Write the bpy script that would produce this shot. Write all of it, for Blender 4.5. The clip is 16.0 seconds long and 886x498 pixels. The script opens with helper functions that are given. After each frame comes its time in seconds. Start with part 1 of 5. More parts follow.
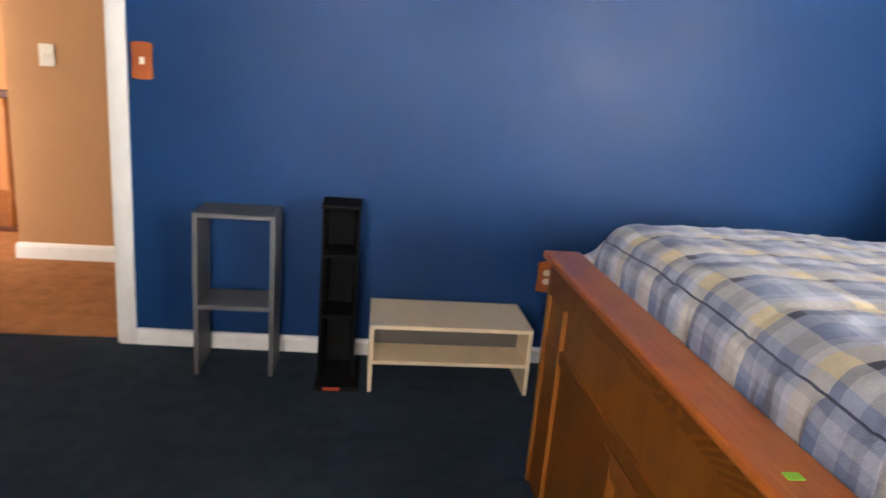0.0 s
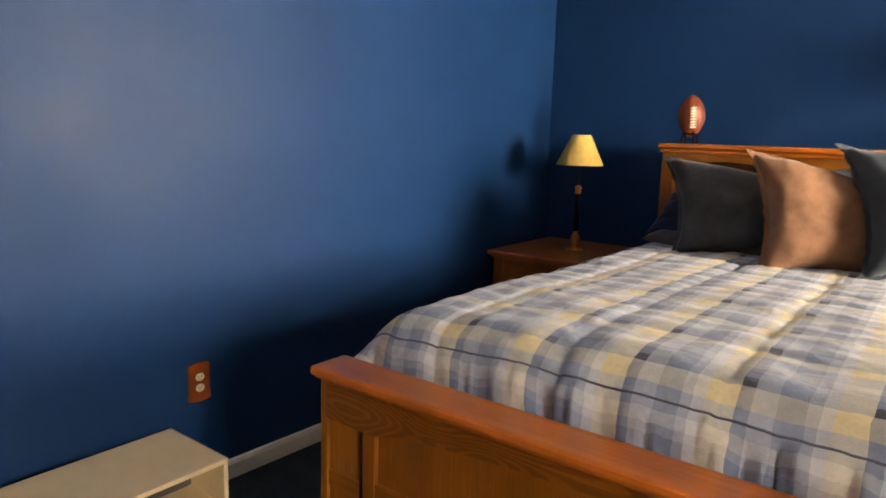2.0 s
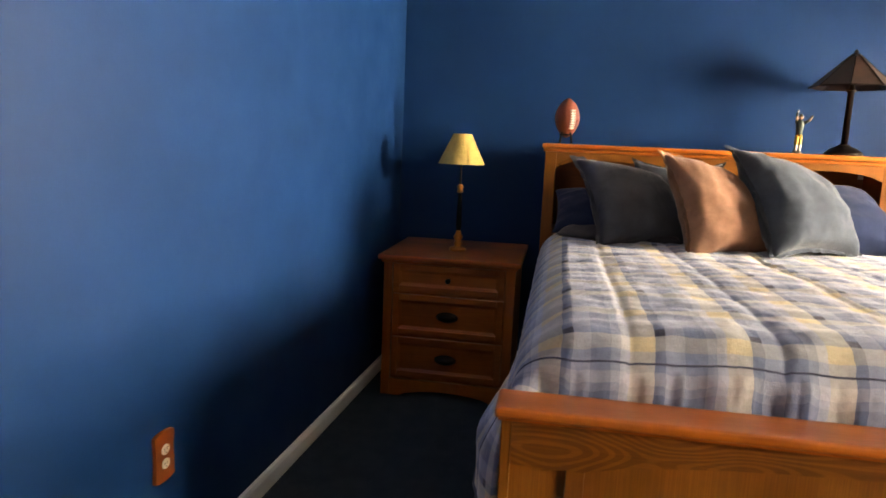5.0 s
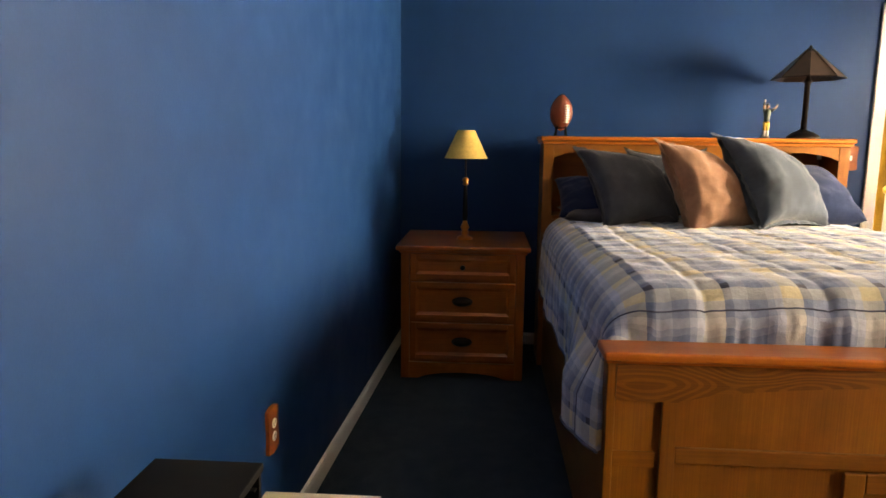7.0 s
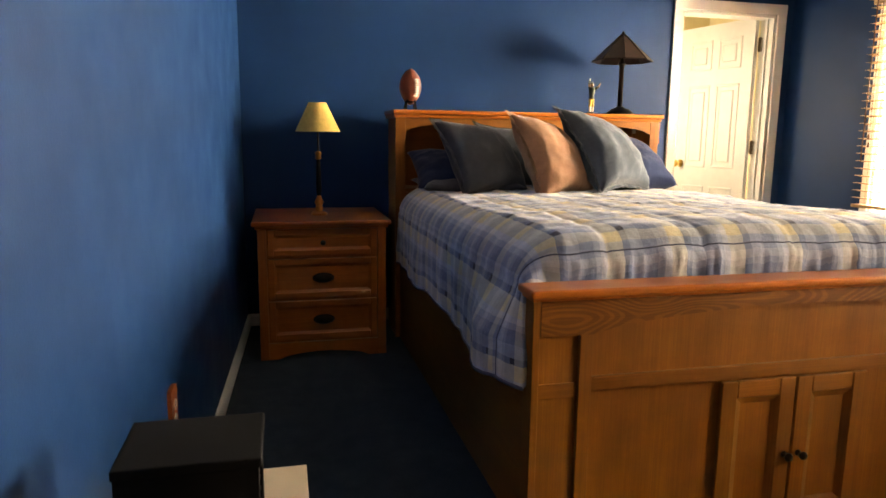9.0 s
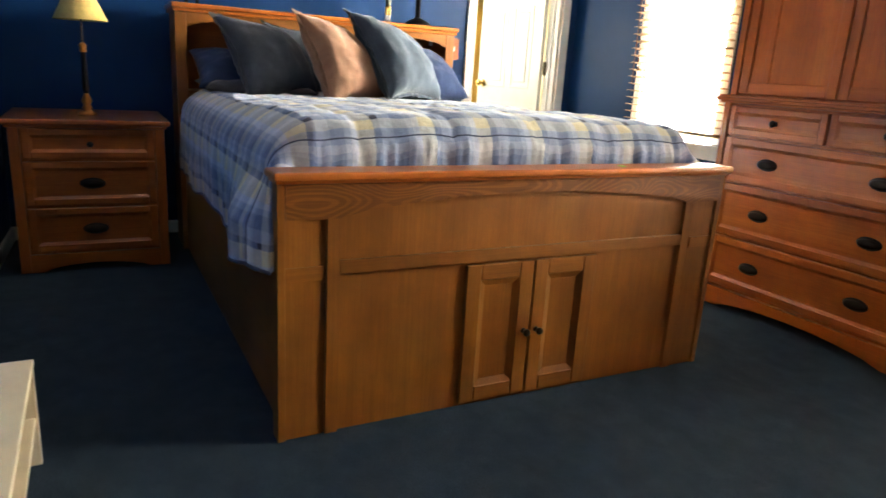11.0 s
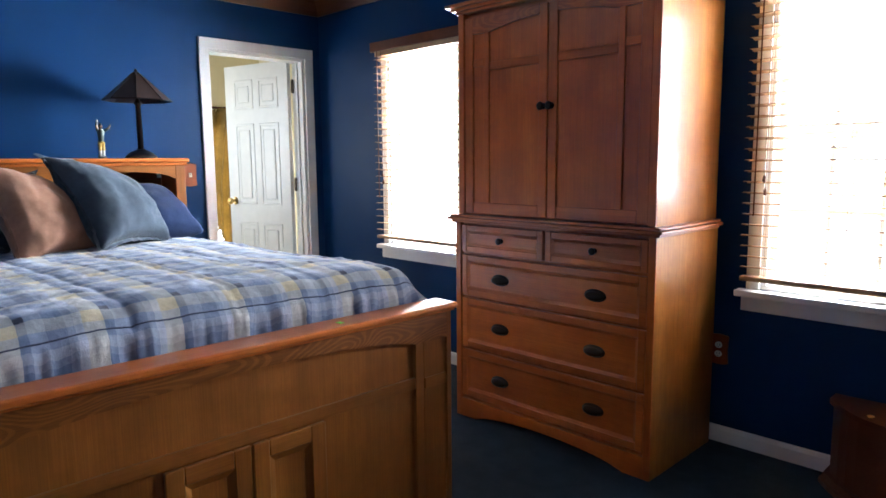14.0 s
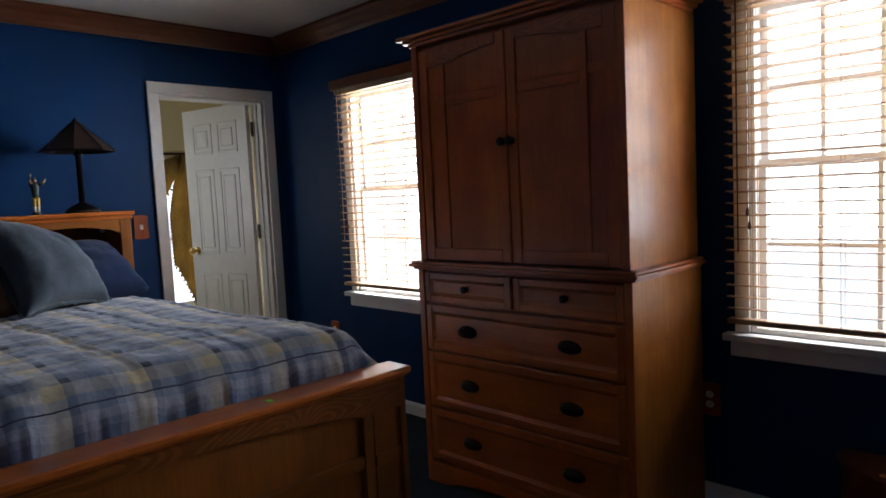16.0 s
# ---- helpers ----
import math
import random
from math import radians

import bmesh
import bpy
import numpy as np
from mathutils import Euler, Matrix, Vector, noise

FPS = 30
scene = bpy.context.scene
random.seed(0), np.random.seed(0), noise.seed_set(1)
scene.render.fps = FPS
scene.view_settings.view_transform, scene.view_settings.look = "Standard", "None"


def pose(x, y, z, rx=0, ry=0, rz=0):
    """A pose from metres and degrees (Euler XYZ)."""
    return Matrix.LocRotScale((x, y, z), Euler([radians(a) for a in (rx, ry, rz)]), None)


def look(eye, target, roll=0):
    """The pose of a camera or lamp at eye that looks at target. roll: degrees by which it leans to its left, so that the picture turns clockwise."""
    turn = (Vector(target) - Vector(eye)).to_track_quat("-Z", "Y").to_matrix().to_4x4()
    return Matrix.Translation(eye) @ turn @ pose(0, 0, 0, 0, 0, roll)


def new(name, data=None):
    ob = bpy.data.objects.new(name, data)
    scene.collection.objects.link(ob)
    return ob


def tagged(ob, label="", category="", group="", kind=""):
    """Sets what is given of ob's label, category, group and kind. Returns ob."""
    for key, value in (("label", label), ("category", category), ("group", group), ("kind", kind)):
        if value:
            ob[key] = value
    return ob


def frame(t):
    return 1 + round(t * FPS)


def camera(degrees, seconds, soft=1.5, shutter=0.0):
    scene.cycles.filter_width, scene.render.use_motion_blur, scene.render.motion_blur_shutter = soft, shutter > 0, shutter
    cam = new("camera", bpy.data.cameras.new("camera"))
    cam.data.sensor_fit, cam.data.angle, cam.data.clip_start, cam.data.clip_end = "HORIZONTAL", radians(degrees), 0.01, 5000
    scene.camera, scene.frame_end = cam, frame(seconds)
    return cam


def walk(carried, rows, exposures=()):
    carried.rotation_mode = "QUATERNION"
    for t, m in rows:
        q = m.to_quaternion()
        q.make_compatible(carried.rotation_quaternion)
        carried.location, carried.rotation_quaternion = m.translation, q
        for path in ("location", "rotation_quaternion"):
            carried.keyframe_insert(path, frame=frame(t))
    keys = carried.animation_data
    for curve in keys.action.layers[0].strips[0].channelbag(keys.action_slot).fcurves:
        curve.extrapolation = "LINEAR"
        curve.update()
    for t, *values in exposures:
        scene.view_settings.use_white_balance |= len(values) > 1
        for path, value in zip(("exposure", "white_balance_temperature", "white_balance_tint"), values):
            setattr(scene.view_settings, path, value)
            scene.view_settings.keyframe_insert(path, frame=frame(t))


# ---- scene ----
cam = camera(67.0, 16.0, shutter=0.3)
PATH = [
    (0, (1.073, 1.391, 1.24), (1.308, 3.314, 0.742), 4.7),
    (0.5, (0.86, 1.467, 1.252), (1.569, 3.301, 0.886), 4.6),
    (1, (0.79, 1.738, 1.259), (1.783, 3.437, 0.902), 3.7),
    (1.5, (0.753, 1.955, 1.274), (1.954, 3.509, 0.897), 6.0),
    (2, (0.606, 2.145, 1.302), (2.176, 3.338, 0.965), 1.8),
    (2.5, (0.565, 2.318, 1.308), (2.248, 3.371, 1.065), 3.6),
    (3, (0.632, 2.587, 1.343), (2.404, 3.479, 1.095), 3.3),
    (3.5, (0.659, 2.822, 1.324), (2.541, 3.452, 1.073), 4.9),
    (4, (0.587, 3.094, 1.306), (2.565, 3.224, 1.044), 2.5),
    (4.5, (0.503, 3.184, 1.284), (2.481, 3.372, 1.051), 2.9),
    (5, (0.348, 3.19, 1.276), (2.296, 3.518, 0.961), 2.5),
    (5.2, (0.304, 3.218, 1.254), (2.248, 3.536, 0.909), 1.3),
    (7.3, (0.057, 3.642, 1.241), (2.037, 3.666, 0.958), 0.4),
    (7.5, (0.06, 3.699, 1.237), (2.04, 3.58, 0.98), 0.1),
    (8, (0.088, 3.888, 1.211), (2.036, 3.513, 0.954), 0.6),
    (8.2, (0.102, 3.912, 1.206), (2.039, 3.478, 0.958), 0.0),
    (10.3, (-0.01, 3.767, 1.026), (1.828, 3.176, 0.502), 4.7),
    (10.5, (-0.019, 3.743, 1.027), (1.78, 3.053, 0.488), 4.5),
    (11, (-0.041, 3.677, 1.029), (1.667, 2.768, 0.52), 3.5),
    (11.5, (-0.036, 3.614, 1.04), (1.583, 2.543, 0.559), 3.2),
    (12, (-0.018, 3.565, 1.049), (1.529, 2.391, 0.57), 2.6),
    (12.5, (-0.029, 3.52, 1.074), (1.433, 2.237, 0.61), 1.5),
    (13, (-0.031, 3.448, 1.134), (1.357, 2.081, 0.681), 0.9),
    (13.5, (-0.027, 3.376, 1.221), (1.364, 1.974, 0.908), -0.8),
    (14, (-0.036, 3.33, 1.264), (1.376, 1.938, 1.004), -0.5),
    (14.5, (-0.046, 3.238, 1.327), (1.38, 1.849, 1.138), -2.4),
    (15, (-0.052, 3.181, 1.37), (1.36, 1.765, 1.316), -1.3),
    (15.5, (-0.046, 3.129, 1.336), (1.379, 1.727, 1.263), -0.9),
    (16, (0.051, 3.038, 1.3), (1.455, 1.623, 1.137), -2.8),
]
EXPOSURES = [(0.0, 0.75, 6900, 14), (0.5, 0.70, 7900, 13), (1.0, 0.65, 8350, 13), (2.0, 0.75, 9200, 12), (2.5, 0.82, 9600, 12), (4.0, 1.2, 9800, 14), (5.0, 1.18, 8900, 14), (7.0, 1.15, 10200, 12), (8.0, 1.18, 10900, 13), (10.5, 1.42, 7900, 5), (12.0, 1.72, 5800, -2), (13.0, 1.42, 5450, -2), (14.0, 0.70, 5500, 7), (14.5, 0.12, 5700, 8), (15.0, -0.45, 5700, 10), (15.5, -0.92, 5800, 10), (16.0, -1.25, 5900, 10)]
walk(cam, [(t, look(eye, target, roll)) for t, eye, target, roll in PATH], EXPOSURES)

# ---- world and light ----
world = bpy.data.worlds.new("sky")
scene.world = world
world.use_nodes = True
wn = world.node_tree.nodes
sky = wn.new("ShaderNodeTexSky")
sky.sky_type = "NISHITA"
sky.sun_disc = False
sky.sun_elevation = radians(40)
sky.sun_rotation = radians(200)
world.node_tree.links.new(sky.outputs[0], wn["Background"].inputs[0])
wn["Background"].inputs[1].default_value = 0.12

# the room: inner faces
EAST, NORTH, SOUTH, WEST, CEIL = 4.2, 4.19, 0.415, -1.3, 2.42
WALL = 0.13
# the north wall stands a little out of square
SKEW = pose(1.9, 4.19, 0, 0, 0, -2.1) @ pose(-1.9, -4.19, 0)


def area_lamp(name, m, w, h, power, color):
    data = bpy.data.lights.new(name, "AREA")
    data.shape, data.size, data.size_y = "RECTANGLE", w, h
    data.energy, data.color = power, color
    ob = new(name, data)
    ob.matrix_world = m
    return ob


area_lamp("daylight_window_west", pose(0.68, SOUTH - 0.36, 1.70, 64, 0, 0), 1.0, 1.5, 220, (1.0, 0.98, 0.95))
area_lamp("daylight_window_east", pose(3.10, SOUTH - 0.56, 1.80, 64, 0, 10), 1.15, 1.5, 800, (1.0, 0.98, 0.95))
area_lamp("daylight_bath", pose(5.80, 0.55, 1.03, 0, 90, 0), 1.2, 0.84, 20, (1.0, 0.98, 0.94))
# added fill lamp that brightens the open door; no window is known here
area_lamp("bath_fill_light", pose(5.1, 1.84, 1.45, -90, 0, 0), 0.68, 0.88, 8, (1.0, 0.98, 0.95))
# added warm lamp that lights the hall from out of view
area_lamp("hall_fill_light", pose(-3.9, 5.2, 1.5, 0, -90, 45), 1.4, 1.4, 110, (1.0, 0.70, 0.46))


# ---- materials ----
def nodes_of(name):
    m = bpy.data.materials.new(name)
    m.use_nodes = True
    nt = m.node_tree
    return m, nt, nt.nodes, nt.links, nt.nodes["Principled BSDF"]


def mix_rgb(nt, a, b, fac, mode="MIX"):
    n = nt.nodes.new("ShaderNodeMix")
    n.data_type, n.blend_type = "RGBA", mode
    for sock, v in ((n.inputs[0], fac), (n.inputs[6], a), (n.inputs[7], b)):
        if hasattr(v, "is_linked"):
            nt.links.new(v, sock)
        elif isinstance(v, tuple):
            sock.default_value = (*v, 1) if len(v) == 3 else v
        else:
            sock.default_value = v
    return n.outputs[2]


def noise_tex(nt, scale, detail=4.0, rough=0.55, stretch=(1, 1, 1), distortion=0.0):
    tc = nt.nodes.new("ShaderNodeTexCoord")
    mp = nt.nodes.new("ShaderNodeMapping")
    mp.inputs["Scale"].default_value = stretch
    n = nt.nodes.new("ShaderNodeTexNoise")
    n.inputs["Scale"].default_value = scale
    n.inputs["Detail"].default_value = detail
    n.inputs["Roughness"].default_value = rough
    n.inputs["Distortion"].default_value = distortion
    nt.links.new(tc.outputs["Object"], mp.inputs[0])
    nt.links.new(mp.outputs[0], n.inputs["Vector"])
    return n.outputs["Fac"]


def ramp(nt, fac, stops, interpolation="LINEAR"):
    r = nt.nodes.new("ShaderNodeValToRGB")
    r.color_ramp.interpolation = interpolation
    els = r.color_ramp.elements
    while len(els) < len(stops):
        els.new(0.5)
    for e, (p, c) in zip(els, stops):
        e.position, e.color = p, (*c, 1) if len(c) == 3 else c
    nt.links.new(fac, r.inputs[0])
    return r.outputs[0]


def bump(nt, b, height, strength, distance=0.002):
    n = nt.nodes.new("ShaderNodeBump")
    n.inputs["Strength"].default_value = strength
    n.inputs["Distance"].default_value = distance
    nt.links.new(height, n.inputs["Height"])
    nt.links.new(n.outputs[0], b.inputs["Normal"])


def plain(name, color, rough=0.5, metallic=0.0, vary=0.15, scale=12.0, grain=200.0, relief=0.15, coat=0.0):
    """A surface with soft patches, a fine grain and a slight relief."""
    m, nt, nd, ln, b = nodes_of(name)
    dark = tuple(c * (1 - vary) for c in color)
    light = tuple(min(1, c * (1 + vary)) for c in color)
    big = noise_tex(nt, scale)
    fine = noise_tex(nt, grain, 2)
    col = ramp(nt, big, [(0.3, dark), (0.7, light)])
    col = mix_rgb(nt, col, dark, mix_rgb(nt, (0, 0, 0), fine, 0.25))
    ln.new(col, b.inputs["Base Color"])
    b.inputs["Roughness"].default_value = rough
    b.inputs["Metallic"].default_value = metallic
    b.inputs["Coat Weight"].default_value = coat
    bump(nt, b, fine, relief)
    return m


def wood(name, axis, dark, mid, light, rough=0.42, coat=0.12, cathedral=0.0, coat_rough=0.18, coat_ior=1.5):
    """Stained oak with its grain along one axis."""
    m, nt, nd, ln, b = nodes_of(name)
    fine = noise_tex(nt, 9.0, 6, 0.65, tuple(0.5 if i == axis else 42.0 for i in range(3)))
    streak = noise_tex(nt, 3.0, 4, 0.6, tuple(0.35 if i == axis else 9.0 for i in range(3)), 0.6)
    wide = noise_tex(nt, 1.6, 3, 0.5, tuple(0.6 if i == axis else 4.0 for i in range(3)), 0.4)
    col = ramp(nt, wide, [(0.2, dark), (0.5, mid), (0.82, light)])
    col = mix_rgb(nt, col, ramp(nt, streak, [(0.36, (0.52, 0.42, 0.34)), (0.62, (1, 1, 1))]), 0.18, "MULTIPLY")
    col = mix_rgb(nt, col, ramp(nt, fine, [(0.38, (0.50, 0.38, 0.28)), (0.60, (1, 1, 1))]), 0.42, "MULTIPLY")
    col = mix_rgb(nt, col, ramp(nt, noise_tex(nt, 7.0, 5, 0.7), [(0.34, (0.82, 0.80, 0.77)), (0.66, (1.06, 1.06, 1.06))]), 1.0, "MULTIPLY")
    if cathedral:
        field = noise_tex(nt, 1.0, 0.6, 0.4, tuple(3.4 if i == axis else 11.0 for i in range(3)))
        mul = nd.new("ShaderNodeMath")
        mul.operation = "MULTIPLY"
        mul.inputs[1].default_value = 118.0
        ln.new(field, mul.inputs[0])
        sn = nd.new("ShaderNodeMath")
        sn.operation = "SINE"
        ln.new(mul.outputs[0], sn.inputs[0])
        col = mix_rgb(nt, col, ramp(nt, sn.outputs[0], [(0.0, (0.52, 0.38, 0.27)), (0.55, (1, 1, 1))]), cathedral, "MULTIPLY")
    info = nd.new("ShaderNodeObjectInfo")
    hs = nd.new("ShaderNodeHueSaturation")
    mr = nd.new("ShaderNodeMapRange")
    mr.inputs[3].default_value, mr.inputs[4].default_value = 0.88, 1.12
    ln.new(info.outputs["Random"], mr.inputs[0])
    ln.new(mr.outputs[0], hs.inputs["Value"])
    ln.new(col, hs.inputs["Color"])
    ln.new(hs.outputs[0], b.inputs["Base Color"])
    b.inputs["Roughness"].default_value = rough
    b.inputs["Specular IOR Level"].default_value = 0.35
    b.inputs["Coat Weight"].default_value = coat
    b.inputs["Coat Roughness"].default_value = coat_rough
    b.inputs["Coat IOR"].default_value = coat_ior
    bump(nt, b, fine, 0.25, 0.001)
    return m


def wall_paint(name, color, rough=0.42):
    """Rolled satin paint: faint roller stipple and soft scuffs."""
    m, nt, nd, ln, b = nodes_of(name)
    big = noise_tex(nt, 1.7, 4)
    col = ramp(nt, big, [(0.3, tuple(c * 0.93 for c in color)), (0.7, tuple(c * 1.06 for c in color))])
    ln.new(col, b.inputs["Base Color"])
    b.inputs["Specular IOR Level"].default_value = 0.15
    rg = ramp(nt, noise_tex(nt, 5.0, 3), [(0.3, (rough - 0.05,) * 3), (0.7, (rough + 0.06,) * 3)])
    ln.new(rg, b.inputs["Roughness"])
    bump(nt, b, noise_tex(nt, 160.0, 3), 0.22, 0.001)
    return m


def carpet(name, color, light):
    m, nt, nd, ln, b = nodes_of(name)
    fine = noise_tex(nt, 320.0, 3, 0.7)
    big = noise_tex(nt, 3.0, 4)
    col = mix_rgb(nt, ramp(nt, fine, [(0.35, tuple(c * 0.5 for c in color)), (0.65, light)]), color, ramp(nt, big, [(0.35, (0, 0, 0)), (0.7, (0.6,) * 3)]))
    col = mix_rgb(nt, col, ramp(nt, noise_tex(nt, 11.0, 5, 0.65), [(0.36, (0.86, 0.87, 0.88)), (0.64, (1.16, 1.15, 1.13))]), 1.0, "MULTIPLY")
    ln.new(col, b.inputs["Base Color"])
    b.inputs["Roughness"].default_value = 0.95
    b.inputs["Specular IOR Level"].default_value = 0.08
    bump(nt, b, fine, 0.8, 0.006)
    return m


def fabric(name, color, sheen=0.4, scale=420.0, patches=0.18):
    m, nt, nd, ln, b = nodes_of(name)
    big = noise_tex(nt, 5.0, 4, 0.6)
    fine = noise_tex(nt, scale, 3, 0.7)
    col = ramp(nt, big, [(0.3, tuple(c * (1 - patches) for c in color)), (0.7, tuple(c * (1 + patches) for c in color))])
    col = mix_rgb(nt, col, ramp(nt, fine, [(0.3, (0.6,) * 3), (0.7, (1, 1, 1))]), 0.5, "MULTIPLY")
    col = mix_rgb(nt, col, ramp(nt, noise_tex(nt, 34.0, 5, 0.7), [(0.32, (0.86, 0.86, 0.87)), (0.66, (1.05, 1.05, 1.05))]), 1.0, "MULTIPLY")
    ln.new(col, b.inputs["Base Color"])
    b.inputs["Roughness"].default_value = 0.95
    b.inputs["Specular IOR Level"].default_value = 0.1
    b.inputs["Sheen Weight"].default_value = sheen
    b.inputs["Sheen Roughness"].default_value = 0.35
    bump(nt, b, mix_rgb(nt, fine, noise_tex(nt, 45.0, 4, 0.6), 0.6), 0.6, 0.004)
    return m


def plaid(name):
    """Printed quilt cotton: bands of grey, cream and slate crossing each other, with small dark squares where the slate bands cross."""
    m, nt, nd, ln, b = nodes_of(name)
    uv = nd.new("ShaderNodeUVMap")
    uv.uv_map = "cloth"
    sep = nd.new("ShaderNodeSeparateXYZ")
    ln.new(uv.outputs[0], sep.inputs[0])

    warp = noise_tex(nt, 14.0, 3)

    def band(sock, period, shift):
        wob = nd.new("ShaderNodeMath")
        wob.operation = "MULTIPLY_ADD"
        wob.inputs[1].default_value = 0.014
        ln.new(warp, wob.inputs[0])
        ln.new(sock, wob.inputs[2])
        sock = wob.outputs[0]
        n1 = nd.new("ShaderNodeMath")
        n1.operation = "MULTIPLY_ADD"
        n1.inputs[1].default_value, n1.inputs[2].default_value = 1 / period, shift
        ln.new(sock, n1.inputs[0])
        n2 = nd.new("ShaderNodeMath")
        n2.operation = "FRACT"
        ln.new(n1.outputs[0], n2.inputs[0])
        return n2.outputs[0]

    u, v = band(sep.outputs[0], -0.192, 0.27), band(sep.outputs[1], 0.192, 0.35)
    pale, lilac, cream, slate, deep = (0.58, 0.61, 0.69), (0.32, 0.37, 0.50), (0.66, 0.62, 0.51), (0.15, 0.195, 0.315), (0.105, 0.145, 0.255)
    across = ramp(nt, v, [(0.0, cream), (0.26, pale), (0.36, lilac), (0.46, slate), (0.68, lilac), (0.88, deep)], "CONSTANT")
    along = ramp(nt, u, [(0.0, cream), (0.22, lilac), (0.46, pale), (0.60, lilac), (0.70, slate), (0.87, deep)], "CONSTANT")
    col = mix_rgb(nt, across, along, 0.42)

    def only(sock, a, c):
        return ramp(nt, sock, [(0.0, (1, 1, 1) if a == 0 else (0, 0, 0)), (a or c, (1, 1, 1) if a else (0, 0, 0)), (c if a else 0.999, (0, 0, 0))], "CONSTANT")

    yellow = mix_rgb(nt, only(u, 0, 0.22), only(v, 0, 0.26), 1.0, "MULTIPLY")
    col = mix_rgb(nt, col, (0.74, 0.60, 0.28), mix_rgb(nt, (0, 0, 0), yellow, 0.5))
    both = mix_rgb(nt, only(u, 0.87, 0.9999), only(v, 0.88, 0.9999), 1.0, "MULTIPLY")
    col = mix_rgb(nt, col, (0.03, 0.034, 0.07), both)
    col = mix_rgb(nt, col, ramp(nt, noise_tex(nt, 11.0, 5, 0.65), [(0.3, (0.84, 0.85, 0.88)), (0.68, (1, 1, 1))]), 1.0, "MULTIPLY")
    col = mix_rgb(nt, col, ramp(nt, noise_tex(nt, 60.0, 4, 0.7), [(0.3, (0.88, 0.88, 0.89)), (0.65, (1.05, 1.05, 1.05))]), 1.0, "MULTIPLY")
    fine = noise_tex(nt, 500.0, 2)
    ln.new(col, b.inputs["Base Color"])
    b.inputs["Roughness"].default_value = 0.8
    b.inputs["Specular IOR Level"].default_value = 0.25
    b.inputs["Sheen Weight"].default_value = 0.15
    bump(nt, b, mix_rgb(nt, fine, noise_tex(nt, 38.0, 5, 0.6), 0.75), 0.6, 0.007)
    return m


OAK_D, OAK_M, OAK_L = (0.19, 0.061, 0.008), (0.27, 0.092, 0.012), (0.34, 0.126, 0.017)
RED_D, RED_M, RED_L = (0.33, 0.076, 0.010), (0.48, 0.120, 0.016), (0.60, 0.172, 0.025)
oak_x = wood("oak_grain_x", 0, OAK_D, OAK_M, OAK_L)
oak_y = wood("oak_grain_y", 1, OAK_D, OAK_M, OAK_L)
oak_z = wood("oak_grain_z", 2, OAK_D, OAK_M, OAK_L)
oak_arch = wood("oak_cathedral_y", 1, OAK_D, OAK_M, OAK_L, cathedral=0.65)
oak_arch_x = wood("oak_cathedral_x", 0, RED_D, RED_M, RED_L, rough=0.36, coat=0.7, coat_rough=0.16, cathedral=0.5)
oak_cap = wood("oak_cap", 1, (0.42, 0.10, 0.014), (0.54, 0.145, 0.022), (0.62, 0.18, 0.03), rough=0.34, coat=0.5, coat_rough=0.2)
red_x = wood("cherry_stain_x", 0, RED_D, RED_M, RED_L, rough=0.36, coat=0.7, coat_rough=0.16)
red_y = wood("cherry_stain_y", 1, RED_D, RED_M, RED_L, rough=0.36, coat=0.7, coat_rough=0.16)
red_z = wood("cherry_stain_z", 2, RED_D, RED_M, RED_L, rough=0.36, coat=0.7, coat_rough=0.16)
# same stain as the front; window sheen is put into its golden colour
red_side_sheen = wood("cherry_side_sheen", 2, (0.36, 0.12, 0.016), (0.46, 0.17, 0.026), (0.54, 0.22, 0.040), rough=0.42, coat=0.45, coat_rough=0.2, coat_ior=1.4)
red_side_sheen.node_tree.nodes["Principled BSDF"].inputs["Specular IOR Level"].default_value = 0.12
crown_mat_x = wood("crown_wood_x", 0, (0.09, 0.026, 0.007), (0.15, 0.045, 0.012), (0.21, 0.068, 0.02))
crown_mat_y = wood("crown_wood_y", 1, (0.09, 0.026, 0.007), (0.15, 0.045, 0.012), (0.21, 0.068, 0.02))
plate_wood = wood("plate_wood", 2, (0.27, 0.055, 0.008), (0.36, 0.082, 0.012), (0.43, 0.11, 0.018))
dark_wood = wood("walnut_stain", 0, (0.05, 0.014, 0.005), (0.09, 0.024, 0.008), (0.13, 0.036, 0.012))
chest_wood = wood("chest_wood", 0, (0.10, 0.030, 0.012), (0.15, 0.045, 0.018), (0.20, 0.065, 0.027))
blue = wall_paint("blue_wall_paint", (0.0028, 0.0285, 0.099), 0.47)
white_wall = wall_paint("ceiling_paint", (0.55, 0.55, 0.54), 0.8)
tan = wall_paint("hall_paint", (0.44, 0.225, 0.105), 0.6)
cream_wall = wall_paint("bath_paint", (0.74, 0.65, 0.42), 0.6)
white_trim = plain("white_trim", (0.78, 0.77, 0.73), 0.35, vary=0.04, relief=0.05)
vent_grey = plain("vent_metal", (0.32, 0.32, 0.31), 0.45, 0.3, vary=0.1)
white_vinyl = plain("white_vinyl", (0.75, 0.75, 0.74), 0.4, vary=0.03, relief=0.03)
slat_mat = wood("blind_slat", 0, (0.40, 0.26, 0.14), (0.48, 0.33, 0.19), (0.55, 0.40, 0.25), rough=0.4)
navy_carpet = carpet("navy_carpet", (0.024, 0.038, 0.056), (0.048, 0.072, 0.102))
peach_carpet = carpet("peach_carpet", (0.40, 0.19, 0.085), (0.50, 0.26, 0.13))
tile_mat = plain("bath_floor", (0.5, 0.45, 0.38), 0.4)
grass_mat = carpet("grass", (0.06, 0.10, 0.03), (0.12, 0.17, 0.05))
